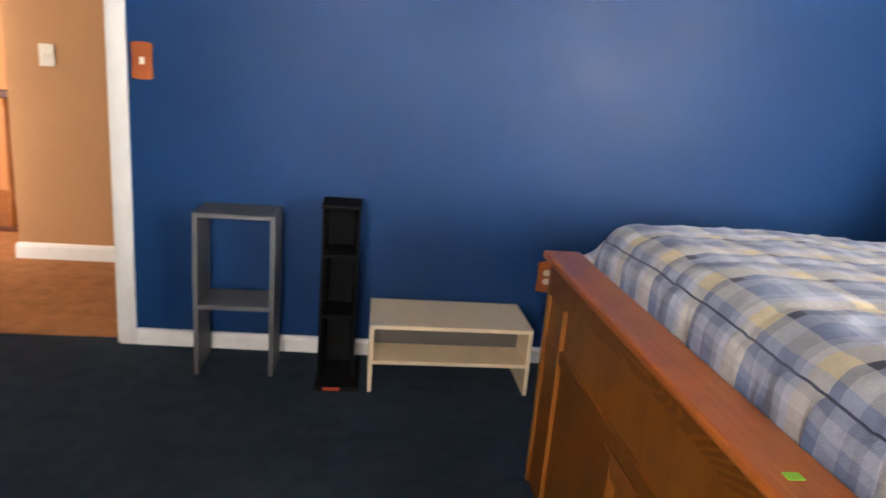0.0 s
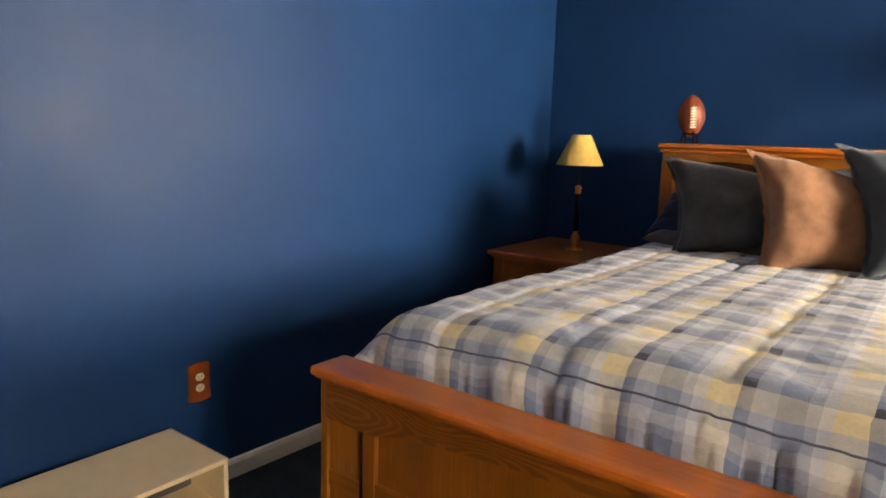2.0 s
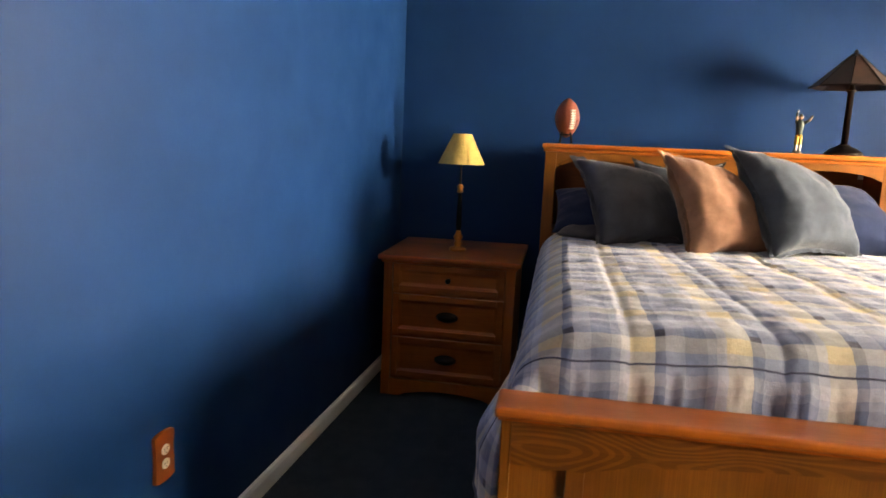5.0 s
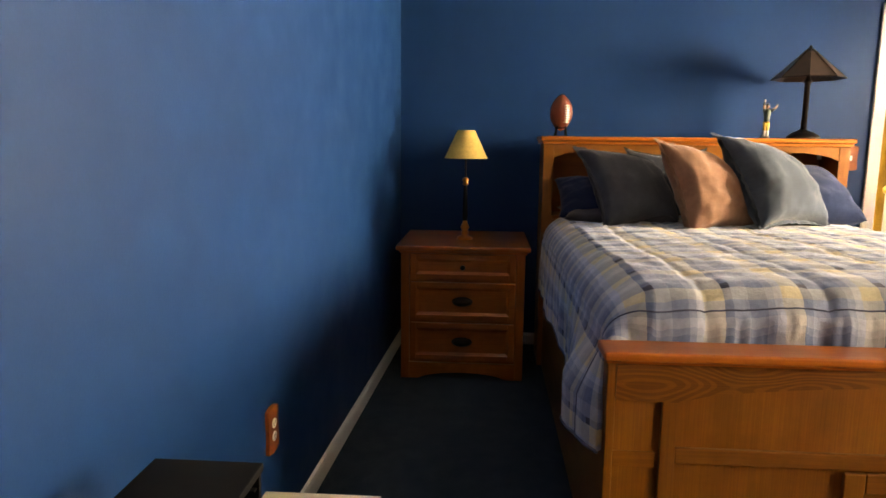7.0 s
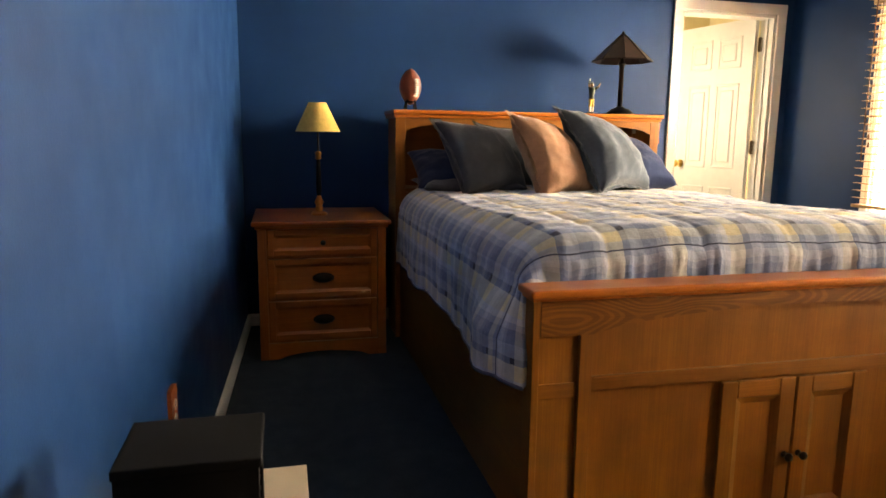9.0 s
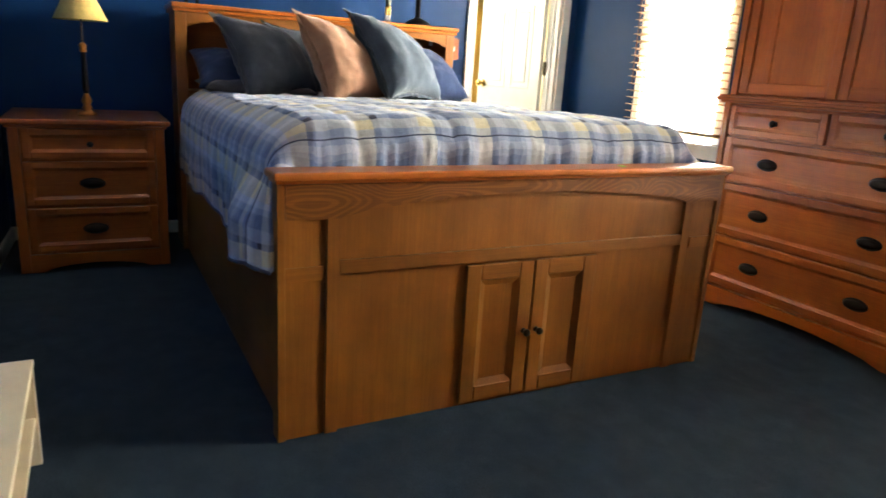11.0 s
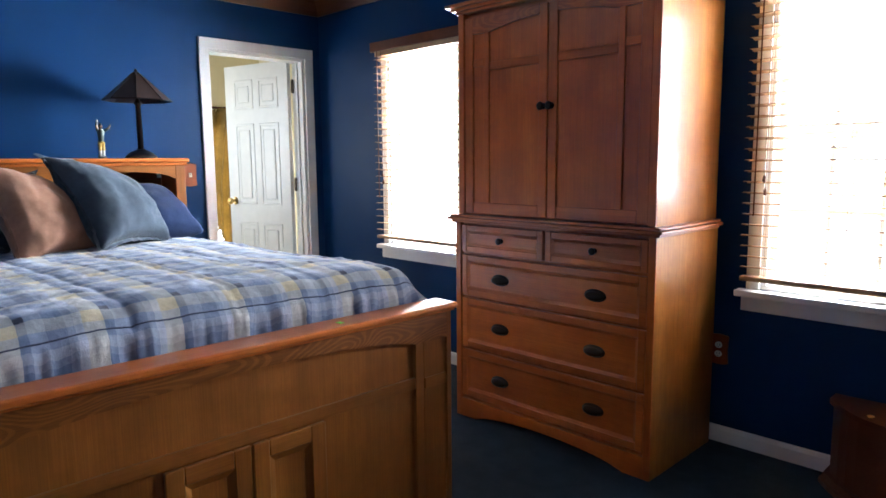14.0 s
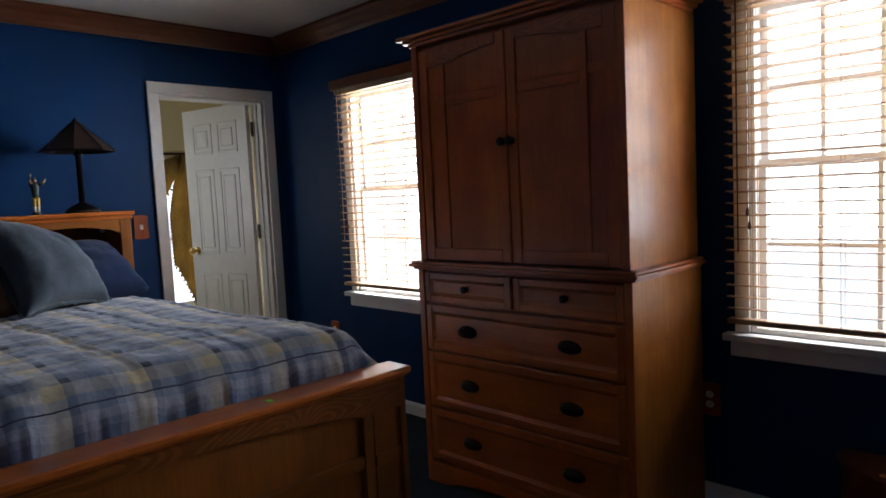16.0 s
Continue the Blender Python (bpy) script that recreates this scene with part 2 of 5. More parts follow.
grey_lam = plain("grey_laminate", (0.085, 0.083, 0.086), 0.45, vary=0.1, grain=90)
black_plastic = plain("black_plastic", (0.0035, 0.0035, 0.0038), 0.8, vary=0.2, relief=0.1)
black_plastic.node_tree.nodes["Principled BSDF"].inputs["Specular IOR Level"].default_value = 0.12
beige_lam = plain("birch_laminate", (0.86, 0.70, 0.48), 0.4, vary=0.05, relief=0.05)
# the shade inside the low shelf is put into this dark tone
shaded_back = plain("fibreboard", (0.11, 0.10, 0.09), 0.7, vary=0.08)
bronze = plain("oil_rubbed_bronze", (0.022, 0.016, 0.013), 0.38, 0.85, vary=0.3)
brass = plain("brass", (0.75, 0.5, 0.16), 0.28, 1.0, vary=0.1)
gold_leg = plain("gold_turned", (0.42, 0.16, 0.03), 0.35, 0.6, vary=0.2)
steel = plain("hinge_steel", (0.30, 0.25, 0.18), 0.35, 0.9)
ivory = plain("ivory_plastic", (0.75, 0.70, 0.60), 0.4, vary=0.03, relief=0.02)
dark_hole = plain("dark_slot", (0.02, 0.02, 0.02), 0.6)
shade_yellow = fabric("yellow_shade", (0.72, 0.50, 0.16), 0.1)
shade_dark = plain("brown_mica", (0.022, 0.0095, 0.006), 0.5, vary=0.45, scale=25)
ball_leather = plain("football_leather", (0.17, 0.035, 0.016), 0.45, vary=0.2, grain=350, relief=0.6)
lace_white = plain("white_lace", (0.8, 0.76, 0.66), 0.6)
figure_mat, _nt, _nd, _ln, _b = nodes_of("painted_figure")
_tc, _sp = _nd.new("ShaderNodeTexCoord"), _nd.new("ShaderNodeSeparateXYZ")
_ln.new(_tc.outputs["Generated"], _sp.inputs[0])
_ln.new(ramp(_nt, _sp.outputs[2], [(0.0, (0.05, 0.05, 0.05)), (0.06, (0.6, 0.58, 0.5)), (0.2, (0.5, 0.32, 0.05)), (0.43, (0.03, 0.05, 0.04)), (0.76, (0.35, 0.2, 0.12)), (0.84, (0.05, 0.05, 0.04)), (0.93, (0.5, 0.45, 0.4))], "CONSTANT"), _b.inputs["Base Color"])
_b.inputs["Roughness"].default_value = 0.45
pillow_grey = fabric("charcoal_velvet", (0.066, 0.072, 0.088), 0.3)
pillow_slate = fabric("slate_velvet", (0.054, 0.068, 0.088), 0.25)
pillow_tan = fabric("tan_velvet", (0.285, 0.15, 0.097), 0.3)
pillow_navy = fabric("navy_cotton", (0.0135, 0.0225, 0.058), 0.1)
sheet_grey = fabric("grey_flannel", (0.06, 0.062, 0.075), 0.2)
towel_mat = fabric("gold_towel", (0.30, 0.21, 0.075), 0.3, 240)
mattress_mat = fabric("mattress_ticking", (0.35, 0.36, 0.4), 0.1)
quilt_mat = plaid("plaid_quilt")
seam_mat = fabric("quilt_seam", (0.10, 0.11, 0.17), 0.1)
tag_mat = plain("green_tag", (0.25, 0.75, 0.06), 0.5, vary=0.03)
red_label = plain("red_label", (0.55, 0.06, 0.02), 0.5)


aged_brass = plain("aged_brass", (0.09, 0.065, 0.04), 0.42, 0.7, vary=0.2)


def glass():
    m, nt, nd, ln, b = nodes_of("window_glass")
    b.inputs["Transmission Weight"].default_value = 1.0
    b.inputs["Roughness"].default_value = 0.0
    b.inputs["IOR"].default_value = 1.02
    return m


pane_glass = glass()


# ---- mesh helpers ----
def bm_new():
    return bmesh.new()


def box(bm, x0, x1, y0, y1, z0, z1, bevel=0.0, seg=2):
    b = bm if not bevel else bmesh.new()
    vs = [b.verts.new((x, y, z)) for x in (x0, x1) for y in (y0, y1) for z in (z0, z1)]
    for f in ((0, 1, 3, 2), (4, 6, 7, 5), (0, 4, 5, 1), (2, 3, 7, 6), (0, 2, 6, 4), (1, 5, 7, 3)):
        b.faces.new([vs[i] for i in f])
    if bevel:
        bmesh.ops.bevel(b, geom=b.edges[:], offset=bevel, segments=seg, affect="EDGES", profile=0.6)
        join(bm, b)
    return bm


def join(bm, other):
    me = bpy.data.meshes.new("tmp")
    other.to_mesh(me)
    other.free()
    bm.from_mesh(me)
    bpy.data.meshes.remove(me)
    return bm


def lathe(bm, profile, centre, seg=24, m=None):
    """profile: (radius, height) from bottom to top, turned round the z axis at centre."""
    cx, cy, cz = centre
    rings = []
    for r, z in profile:
        rings.append([bm.verts.new((cx + r * math.cos(2 * math.pi * k / seg), cy + r * math.sin(2 * math.pi * k / seg), cz + z)) for k in range(seg)])
    for a, b in zip(rings, rings[1:]):
        for k in range(seg):
            bm.faces.new((a[k], a[(k + 1) % seg], b[(k + 1) % seg], b[k]))
    bm.faces.new(rings[0][::-1])
    bm.faces.new(rings[-1])
    if m:
        bmesh.ops.transform(bm, matrix=m, verts=[v for r in rings for v in r])
    return bm


def tube(bm, pts, r, seg=8):
    rings = []
    pts = [Vector(p) for p in pts]
    for i, p in enumerate(pts):
        d = (pts[min(i + 1, len(pts) - 1)] - pts[max(i - 1, 0)]).normalized()
        a = d.orthogonal().normalized() if abs(d.z) > 0.9 else d.cross(Vector((0, 0, 1))).normalized()
        c = d.cross(a)
        rr = r[i] if isinstance(r, (list, tuple)) else r
        rings.append([bm.verts.new(p + rr * (math.cos(2 * math.pi * k / seg) * a + math.sin(2 * math.pi * k / seg) * c)) for k in range(seg)])
    for a, b in zip(rings, rings[1:]):
        for k in range(seg):
            bm.faces.new((a[k], a[(k + 1) % seg], b[(k + 1) % seg], b[k]))
    bm.faces.new(rings[0][::-1])
    bm.faces.new(rings[-1])
    return bm


def prism(bm, outline, depth, to_world):
    """An outline of (a, b) pairs pushed out by depth; to_world(a, b, c) gives the place."""
    n = len(outline)
    lo = [bm.verts.new(to_world(a, b, 0)) for a, b in outline]
    hi = [bm.verts.new(to_world(a, b, depth)) for a, b in outline]
    bm.faces.new(lo[::-1])
    bm.faces.new(hi)
    for i in range(n):
        bm.faces.new((lo[i], lo[(i + 1) % n], hi[(i + 1) % n], hi[i]))
    return bm


def mesh_ob(name, bm, material, origin=(0, 0, 0), smooth=False):
    bmesh.ops.recalc_face_normals(bm, faces=bm.faces[:])
    bmesh.ops.translate(bm, vec=[-c for c in origin], verts=bm.verts[:])
    me = bpy.data.meshes.new(name)
    bm.to_mesh(me)
    bm.free()
    me.materials.append(material)
    if smooth:
        me.polygons.foreach_set("use_smooth", [True] * len(me.polygons))
    return new(name, me)


def base_of(ob):
    o = ob
    while o.parent:
        o = o.parent
    return tuple(o.location)


def thing(name, at, label, category, group=""):
    e = new(name)
    e.location = at
    e.empty_display_size = 0.1
    return tagged(e, label, category, group)


def part(name, bm, material, parent, label="", smooth=False):
    ob = mesh_ob(name, bm, material, base_of(parent), smooth)
    ob.parent = parent
    return tagged(ob, label)


def structure(name, bm, material, label="", smooth=False):
    return tagged(mesh_ob(name, bm, material, smooth=smooth), label, kind="structure")


def solo(name, bm, material, at, label, category, group="", smooth=False):
    ob = mesh_ob(name, bm, material, at, smooth)
    ob.location = at
    return tagged(ob, label, category, group)


# ---- the room ----
DOOR_N = (-0.775, 0.039, 2.03)      # bedroom doorway in the north wall
DOOR_E = (0.552, 1.274, 2.0)     # bathroom doorway in the east wall
WIN = {"west": (0.360, 1.008), "east": (2.775, 3.423)}
WZ0, WZ1 = 0.712, 1.965

b = bm_new()
box(b, WEST - WALL, DOOR_N[0], NORTH, NORTH + WALL, 0, CEIL)
box(b, DOOR_N[1], EAST + WALL, NORTH, NORTH + WALL, 0, CEIL)
box(b, DOOR_N[0], DOOR_N[1], NORTH, NORTH + WALL, DOOR_N[2], CEIL)
structure("wall_north", b, blue, "deep blue painted bedroom wall").matrix_world = SKEW
b = bm_new()
box(b, EAST, EAST + WALL, SOUTH - 0.16, DOOR_E[0], 0, CEIL)
box(b, EAST, EAST + WALL, DOOR_E[1], NORTH, 0, CEIL)
box(b, EAST, EAST + WALL, DOOR_E[0], DOOR_E[1], DOOR_E[2], CEIL)
structure("wall_east", b, blue, "deep blue painted wall behind the headboard")
b = bm_new()
cuts = [WEST - WALL, *WIN["west"], *WIN["east"], EAST]
for i in range(0, 6, 2):
    box(b, cuts[i], cuts[i + 1], SOUTH - 0.16, SOUTH, 0, CEIL)
for x0, x1 in WIN.values():
    box(b, x0, x1, SOUTH - 0.16, SOUTH, 0, WZ0)
    box(b, x0, x1, SOUTH - 0.16, SOUTH, WZ1, CEIL)
structure("wall_south", b, blue, "deep blue painted wall with two windows")
b = bm_new()
box(b, WEST - WALL, WEST, SOUTH, NORTH + 0.25, 0, CEIL)
structure("wall_west", b, blue, "deep blue painted wall")
b = bm_new()
box(b, WEST - WALL, EAST + 0.06, SOUTH - 0.16, NORTH + 0.12, -0.1, 0)
structure("floor", b, navy_carpet, "dark navy cut-pile carpet")
b = bm_new()
box(b, WEST - WALL, EAST + WALL, SOUTH - 0.16, NORTH + WALL, CEIL, CEIL + 0.1)
structure("ceiling", b, white_wall, "white painted ceiling")

# baseboards
BASE = [(0, -0.001), (0.016, -0.001), (0.016, 0.056), (0.010, 0.069), (0, 0.073)]


def baseboard(name, kind, at, sign, lo, hi):
    bm = bm_new()
    if kind == "x":
        prism(bm, BASE, hi - lo, lambda a, bb, c: (lo + c, at + sign * a, bb))
    else:
        prism(bm, BASE, hi - lo, lambda a, bb, c: (at + sign * a, lo + c, bb))
    ob = structure(name, bm, white_trim, "white painted baseboard")
    if at == NORTH:
        ob.matrix_world = SKEW


baseboard("baseboard_north", "x", NORTH, -1, DOOR_N[1] + 0.07, EAST)
baseboard("baseboard_north_west", "x", NORTH, -1, WEST, DOOR_N[0] - 0.07)
baseboard("baseboard_south", "x", SOUTH, 1, WEST, EAST)
baseboard("baseboard_east", "y", EAST, -1, DOOR_E[1] + 0.07, NORTH - 0.017)

# crown molding, stained wood
CROWN = [(0, 0), (0.012, 0), (0.02, 0.018), (0.024, 0.03), (0.05, 0.062), (0.07, 0.078), (0.078, 0.088), (0.09, 0.092), (0.09, 0.106), (0, 0.106)]
b = bm_new()
prism(b, CROWN, EAST - WEST, lambda a, bb, c: (WEST + c, NORTH - a, CEIL - 0.108 + bb))
structure("crown_molding_north", b, crown_mat_x, "stained wood crown molding").matrix_world = SKEW
b = bm_new()
prism(b, CROWN, EAST - WEST, lambda a, bb, c: (WEST + c, SOUTH + a, CEIL - 0.108 + bb))
structure("crown_molding_south", b, crown_mat_x, "stained wood crown molding")
b = bm_new()
prism(b, CROWN, NORTH - SOUTH, lambda a, bb, c: (EAST - a, SOUTH + c, CEIL - 0.108 + bb))
structure("crown_molding_east", b, crown_mat_y, "stained wood crown molding")

# casings
CW, CT = 0.068, 0.018


def casing_x(name, x0, x1, top, y, sign):
    """Casing round an opening in a wall that runs along x."""
    bm = bm_new()
    box(bm, x0 - CW, x0, min(y, y + sign * CT), max(y, y + sign * CT), 0, top, 0.004)
    box(bm, x1, x1 + CW, min(y, y + sign * CT), max(y, y + sign * CT), 0, top, 0.004)
    box(bm, x0 - CW, x1 + CW, min(y, y + sign * (CT + 0.002)), max(y, y + sign * (CT + 0.002)), top, top + CW, 0.004)
    box(bm, x0 - 0.001, x0 + 0.016, y - sign * (WALL - 0.001), y - sign * 0.001, 0, top)
    box(bm, x1 - 0.016, x1 + 0.001, y - sign * (WALL - 0.001), y - sign * 0.001, 0, top)
    box(bm, x0, x1, y - sign * (WALL - 0.001), y - sign * 0.001, top - 0.016, top + 0.001)
    return structure(name, bm, white_trim, "white painted door casing")


casing_x("door_casing_north", DOOR_N[0], DOOR_N[1], DOOR_N[2], NORTH, -1).matrix_world = SKEW
b = bm_new()
y0, y1, top = DOOR_E
box(b, EAST - CT, EAST, y0 - CW, y0, 0, top, 0.004)
box(b, EAST - CT, EAST, y1, y1 + CW, 0, top, 0.004)
box(b, EAST - CT - 0.002, EAST, y0 - CW, y1 + CW, top, top + CW, 0.004)
for ya, yb in ((y0 - 0.001, y0 + 0.018), (y1 - 0.003, y1 + 0.016)):
    box(b, EAST + 0.001, EAST + WALL - 0.001, ya, yb, 0, top)
    box(b, EAST + 0.05, EAST + 0.085, *((yb, yb + 0.012) if ya < 1 else (ya - 0.012, ya)), 0, top - 0.018)
box(b, EAST + 0.001, EAST + WALL - 0.001, y0, y1, top - 0.018, top + 0.001)
structure("door_casing_east", b, white_trim, "white painted door casing")


# ---- windows with blinds ----
def window(side):
    x0, x1 = WIN[side]
    yo = SOUTH - 0.16
    w = tagged(new("window_" + ("1" if side == "east" else "2")), "white double-hung window with six panes in each sash", "window", kind="structure")
    w.location = ((x0 + x1) / 2, SOUTH, WZ0)
    bm = bm_new()
    f = 0.022
    box(bm, x0, x0 + f, yo, SOUTH - 0.002, WZ0, WZ1)
    box(bm, x1 - f, x1, yo, SOUTH - 0.002, WZ0, WZ1)
    box(bm, x0 + f, x1 - f, yo, SOUTH - 0.002, WZ1 - f, WZ1)
    box(bm, x0 + f, x1 - f, yo, SOUTH - 0.002, WZ0, WZ0 + 0.02)
    part("window_frame", bm, white_vinyl, w)
    mid = 1.352
    for name, za, zb, ya in (("upper_sash", mid - 0.015, WZ1 - f, yo + 0.065), ("lower_sash", WZ0 + 0.02, mid + 0.02, yo + 0.095)):
        bm = bm_new()
        s = 0.026
        xa, xb = x0 + f, x1 - f
        box(bm, xa, xa + s, ya, ya + 0.028, za, zb)
        box(bm, xb - s, xb, ya, ya + 0.028, za, zb)
        box(bm, xa + s, xb - s, ya, ya + 0.028, zb - s, zb)
        box(bm, xa + s, xb - s, ya, ya + 0.028, za, za + s)
        ga, gb, gza, gzb = xa + s, xb - s, za + s, zb - s
        for i in (1, 2):
            xm = ga + (gb - ga) * i / 3
            box(bm, xm - 0.008, xm + 0.008, ya + 0.004, ya + 0.024, gza, gzb)
        zm = (gza + gzb) / 2
        box(bm, ga, gb, ya + 0.005, ya + 0.023, zm - 0.008, zm + 0.008)
        sash = part(name, bm, white_vinyl, w)
        for i in range(3):
            for j in range(2):
                pa, pb = ga + (gb - ga) * i / 3, ga + (gb - ga) * (i + 1) / 3
                qa, qb = gza + (gzb - gza) * j / 2, gza + (gzb - gza) * (j + 1) / 2
                bm = bm_new()
                box(bm, pa + 0.002, pb - 0.002, ya + 0.012, ya + 0.016, qa + 0.002, qb - 0.002)
                p = part("pane", bm, pane_glass, sash)
                p.visible_shadow = False
    bm = bm_new()
    box(bm, x0 - 0.09, x1 + 0.09, SOUTH - 0.01, SOUTH + 0.055, WZ0 - 0.03, WZ0 - 0.002, 0.006)
    box(bm, x0 - 0.072, x1 + 0.072, SOUTH, SOUTH + 0.018, WZ0 - 0.095, WZ0 - 0.03, 0.004)
    part("window_sill", bm, white_trim, w)
    bm = bm_new()
    for xa, xb in ((x0 - 0.055, x0), (x1, x1 + 0.055)):
        box(bm, xa, xb, SOUTH, SOUTH + 0.014, WZ0, WZ1 + 0.055, 0.003)
    box(bm, x0, x1, SOUTH, SOUTH + 0.014, WZ1, WZ1 + 0.055, 0.003)
    part("window_casing", bm, white_trim, w)
    # blind
    bx0, bx1 = x0 - 0.064, x1 + 0.064
    bl = thing("window_blind", ((bx0 + bx1) / 2, SOUTH + 0.045, WZ0), "stained wooden slatted blind let down, its slats open", "blind", "window blinds")
    bm = bm_new()
    box(bm, bx0 - 0.03, bx1 + 0.03, SOUTH + 0.062, SOUTH + 0.074, 1.975, 2.035, 0.004)
    box(bm, bx0 - 0.03, bx0 - 0.02, SOUTH + 0.0005, SOUTH + 0.062, 1.975, 2.035)
    box(bm, bx1 + 0.02, bx1 + 0.03, SOUTH + 0.0005, SOUTH + 0.062, 1.975, 2.035)
    # closed top, added out of sight to stop light leaking over the headrail
    box(bm, bx0 - 0.02, bx1 + 0.02, SOUTH + 0.0005, SOUTH + 0.062, 2.028, 2.034)
    part("valance", bm, crown_mat_x, bl, "stained wooden valance")
    bm = bm_new()
    box(bm, bx0, bx1, SOUTH + 0.018, SOUTH + 0.058, 1.945, 1.985)
    part("headrail", bm, slat_mat, bl)
    slat_me = None
    z = 1.925
    while z > WZ0 + 0.085:
        if slat_me is None:
            bm = bm_new()
            pts = [(-0.024, -0.001), (-0.012, 0.0022), (0, 0.003), (0.012, 0.0022), (0.024, -0.001)]
            outline = pts + [(a, c - 0.0026) for a, c in pts[::-1]]
            prism(bm, outline, bx1 - bx0, lambda a, bb, c: (bx0 - bl.location.x + c, a, bb))
            bmesh.ops.recalc_face_normals(bm, faces=bm.faces[:])
            slat_me = bpy.data.meshes.new("slat")
            bm.to_mesh(slat_me)
            bm.free()
            slat_me.materials.append(slat_mat)
        s = new("slat", slat_me)
        s.parent = bl
        s.matrix_basis = pose(random.uniform(-0.002, 0.002), 0, z - WZ0, 7 + random.uniform(-1.5, 1.5), 0, 0)
        z -= 0.0445
    bm = bm_new()
    box(bm, bx0, bx1, SOUTH + 0.022, SOUTH + 0.068, WZ0 + 0.042, WZ0 + 0.062, 0.004)
    part("bottom_rail", bm, slat_mat, bl)
    for xx in (bx0 + 0.10, (bx0 + bx1) / 2, bx1 - 0.10):
        for yy in (SOUTH + 0.0195, SOUTH + 0.0705):
            bm = bm_new()
            tube(bm, [(xx, yy, WZ0 + 0.05), (xx, yy, 1.95)], 0.0012, 5)
            part("ladder_cord", bm, slat_mat, bl)
    for dx, low in ((0.0, 1.165), (0.006, 1.115)):
        bm = bm_new()
        xx = bx1 - 0.085 - dx
        tube(bm, [(xx, SOUTH + 0.078, 1.975), (xx, SOUTH + 0.078, low + 0.025)], 0.0011, 5)
        lathe(bm, [(0.002, 0), (0.007, 0.004), (0.008, 0.012), (0.006, 0.024), (0.002, 0.032)], (xx, SOUTH + 0.078, low), 8)
        part("pull_cord", bm, dark_wood, bl, "cord with a small wooden tassel")
    bm = bm_new()
    tube(bm, [(bx1 - 0.05, SOUTH + 0.080, 1.98), (bx1 - 0.05, SOUTH + 0.080, 1.03)], 0.0032, 6)
    part("tilt_wand", bm, dark_wood, bl, "dark thin tilt wand")


window("east")
window("west")

# outside
b = bm_new()
box(b, -60, 60, -80, 60, -3.2, -3.0)
structure("ground", b, grass_mat, "lawn outside the windows")

m, nt, nd, ln, pb = nodes_of("bright_overcast")
pb.inputs["Base Color"].default_value = (0.8, 0.8, 0.8, 1)
pb.inputs["Emission Color"].default_value = (1.0, 0.99, 0.96, 1)
pb.inputs["Emission Strength"].default_value = 3.0
b = bm_new()
box(b, -14, 16, -2.7, -2.6, -3.0, 9)
box(b, 8.5, 8.6, -2.6, 6, -3.0, 9)
structure("backdrop", b, m, "pale overexposed distance outside the windows")

# ---- hall and bathroom beyond the doors ----
b = bm_new()
box(b, -4.0, 2.0, NORTH + 0.12, 8.2, -0.1, 0.002)
structure("floor_hall", b, peach_carpet, "peach carpet in the hall")
b = bm_new()
box(b, -0.95, 2.0, 5.46, 5.58, 0, CEIL)
structure("wall_hall_north", b, tan, "tan painted hall wall")
b = bm_new()
box(b, -0.95, -0.83, 5.58, 8.2, 0, CEIL)
structure("wall_hall_return", b, tan, "tan painted hall wall")
b = bm_new()
box(b, -4.0, -0.95, 7.4, 7.52, -0.1, CEIL)
structure("wall_stairwell", b, tan, "tan painted stairwell wall")
b = bm_new()
box(b, 2.0, 2.1, NORTH + WALL, 5.6, 0, CEIL)
structure("wall_hall_east", b, tan, "tan painted hall wall")
# unseen end wall; the gap in it is added for the hall lamp
b = bm_new()
for ya, yb in ((NORTH + WALL, 4.5), (5.9, 7.52)):
    box(b, -4.1, -4.0, ya, yb, 0, CEIL)
box(b, -4.1, -4.0, 4.5, 5.9, 0, 0.8)
box(b, -4.1, -4.0, 4.5, 5.9, 2.2, CEIL)
structure("wall_hall_west", b, tan, "unseen tan hall wall with an opening added for a lamp")
b = bm_new()
box(b, -4.1, 2.1, NORTH + WALL, 8.2, CEIL, CEIL + 0.1)
structure("ceiling_hall", b, white_wall, "white hall ceiling")
b = bm_new()
prism(b, [(a, c * 1.35) for a, c in BASE], 2.95, lambda a, bb, c: (-0.95 + c, 5.46 - a, bb))
structure("baseboard_hall", b, white_trim, "white hall baseboard")
b = bm_new()
prism(b, [(a, c * 1.35) for a, c in BASE], 1.9, lambda a, bb, c: (-0.95 - a, 5.446 + c, bb))
structure("baseboard_hall_return", b, white_trim, "white hall baseboard")

rail = thing("stair_railing", (-2.08, 6.05, 0), "dark wooden handrail over turned pale balusters on the landing", "railing")
b = bm_new()
box(b, -3.28, -1.04, 6.02, 6.09, 0.88, 0.935, 0.012)
part("handrail", b, dark_wood, rail, "dark stained handrail")
b = bm_new()
box(b, -3.28, -1.04, 6.03, 6.08, 0.0, 0.03)
part("shoe_rail", b, dark_wood, rail)
b = bm_new()
box(b, -1.095, -1.045, 6.03, 6.08, 0.03, 0.88, 0.004)
part("newel_post", b, dark_wood, rail, "dark stained end post")
for i in range(18):
    b = bm_new()
    lathe(b, [(0.017, 0), (0.017, 0.16), (0.011, 0.19), (0.019, 0.30), (0.013, 0.62), (0.017, 0.70), (0.017, 0.85)], (-1.15 - i * 0.115, 6.055, 0.03), 10)
    part("baluster", b, oak_z, rail, smooth=True)

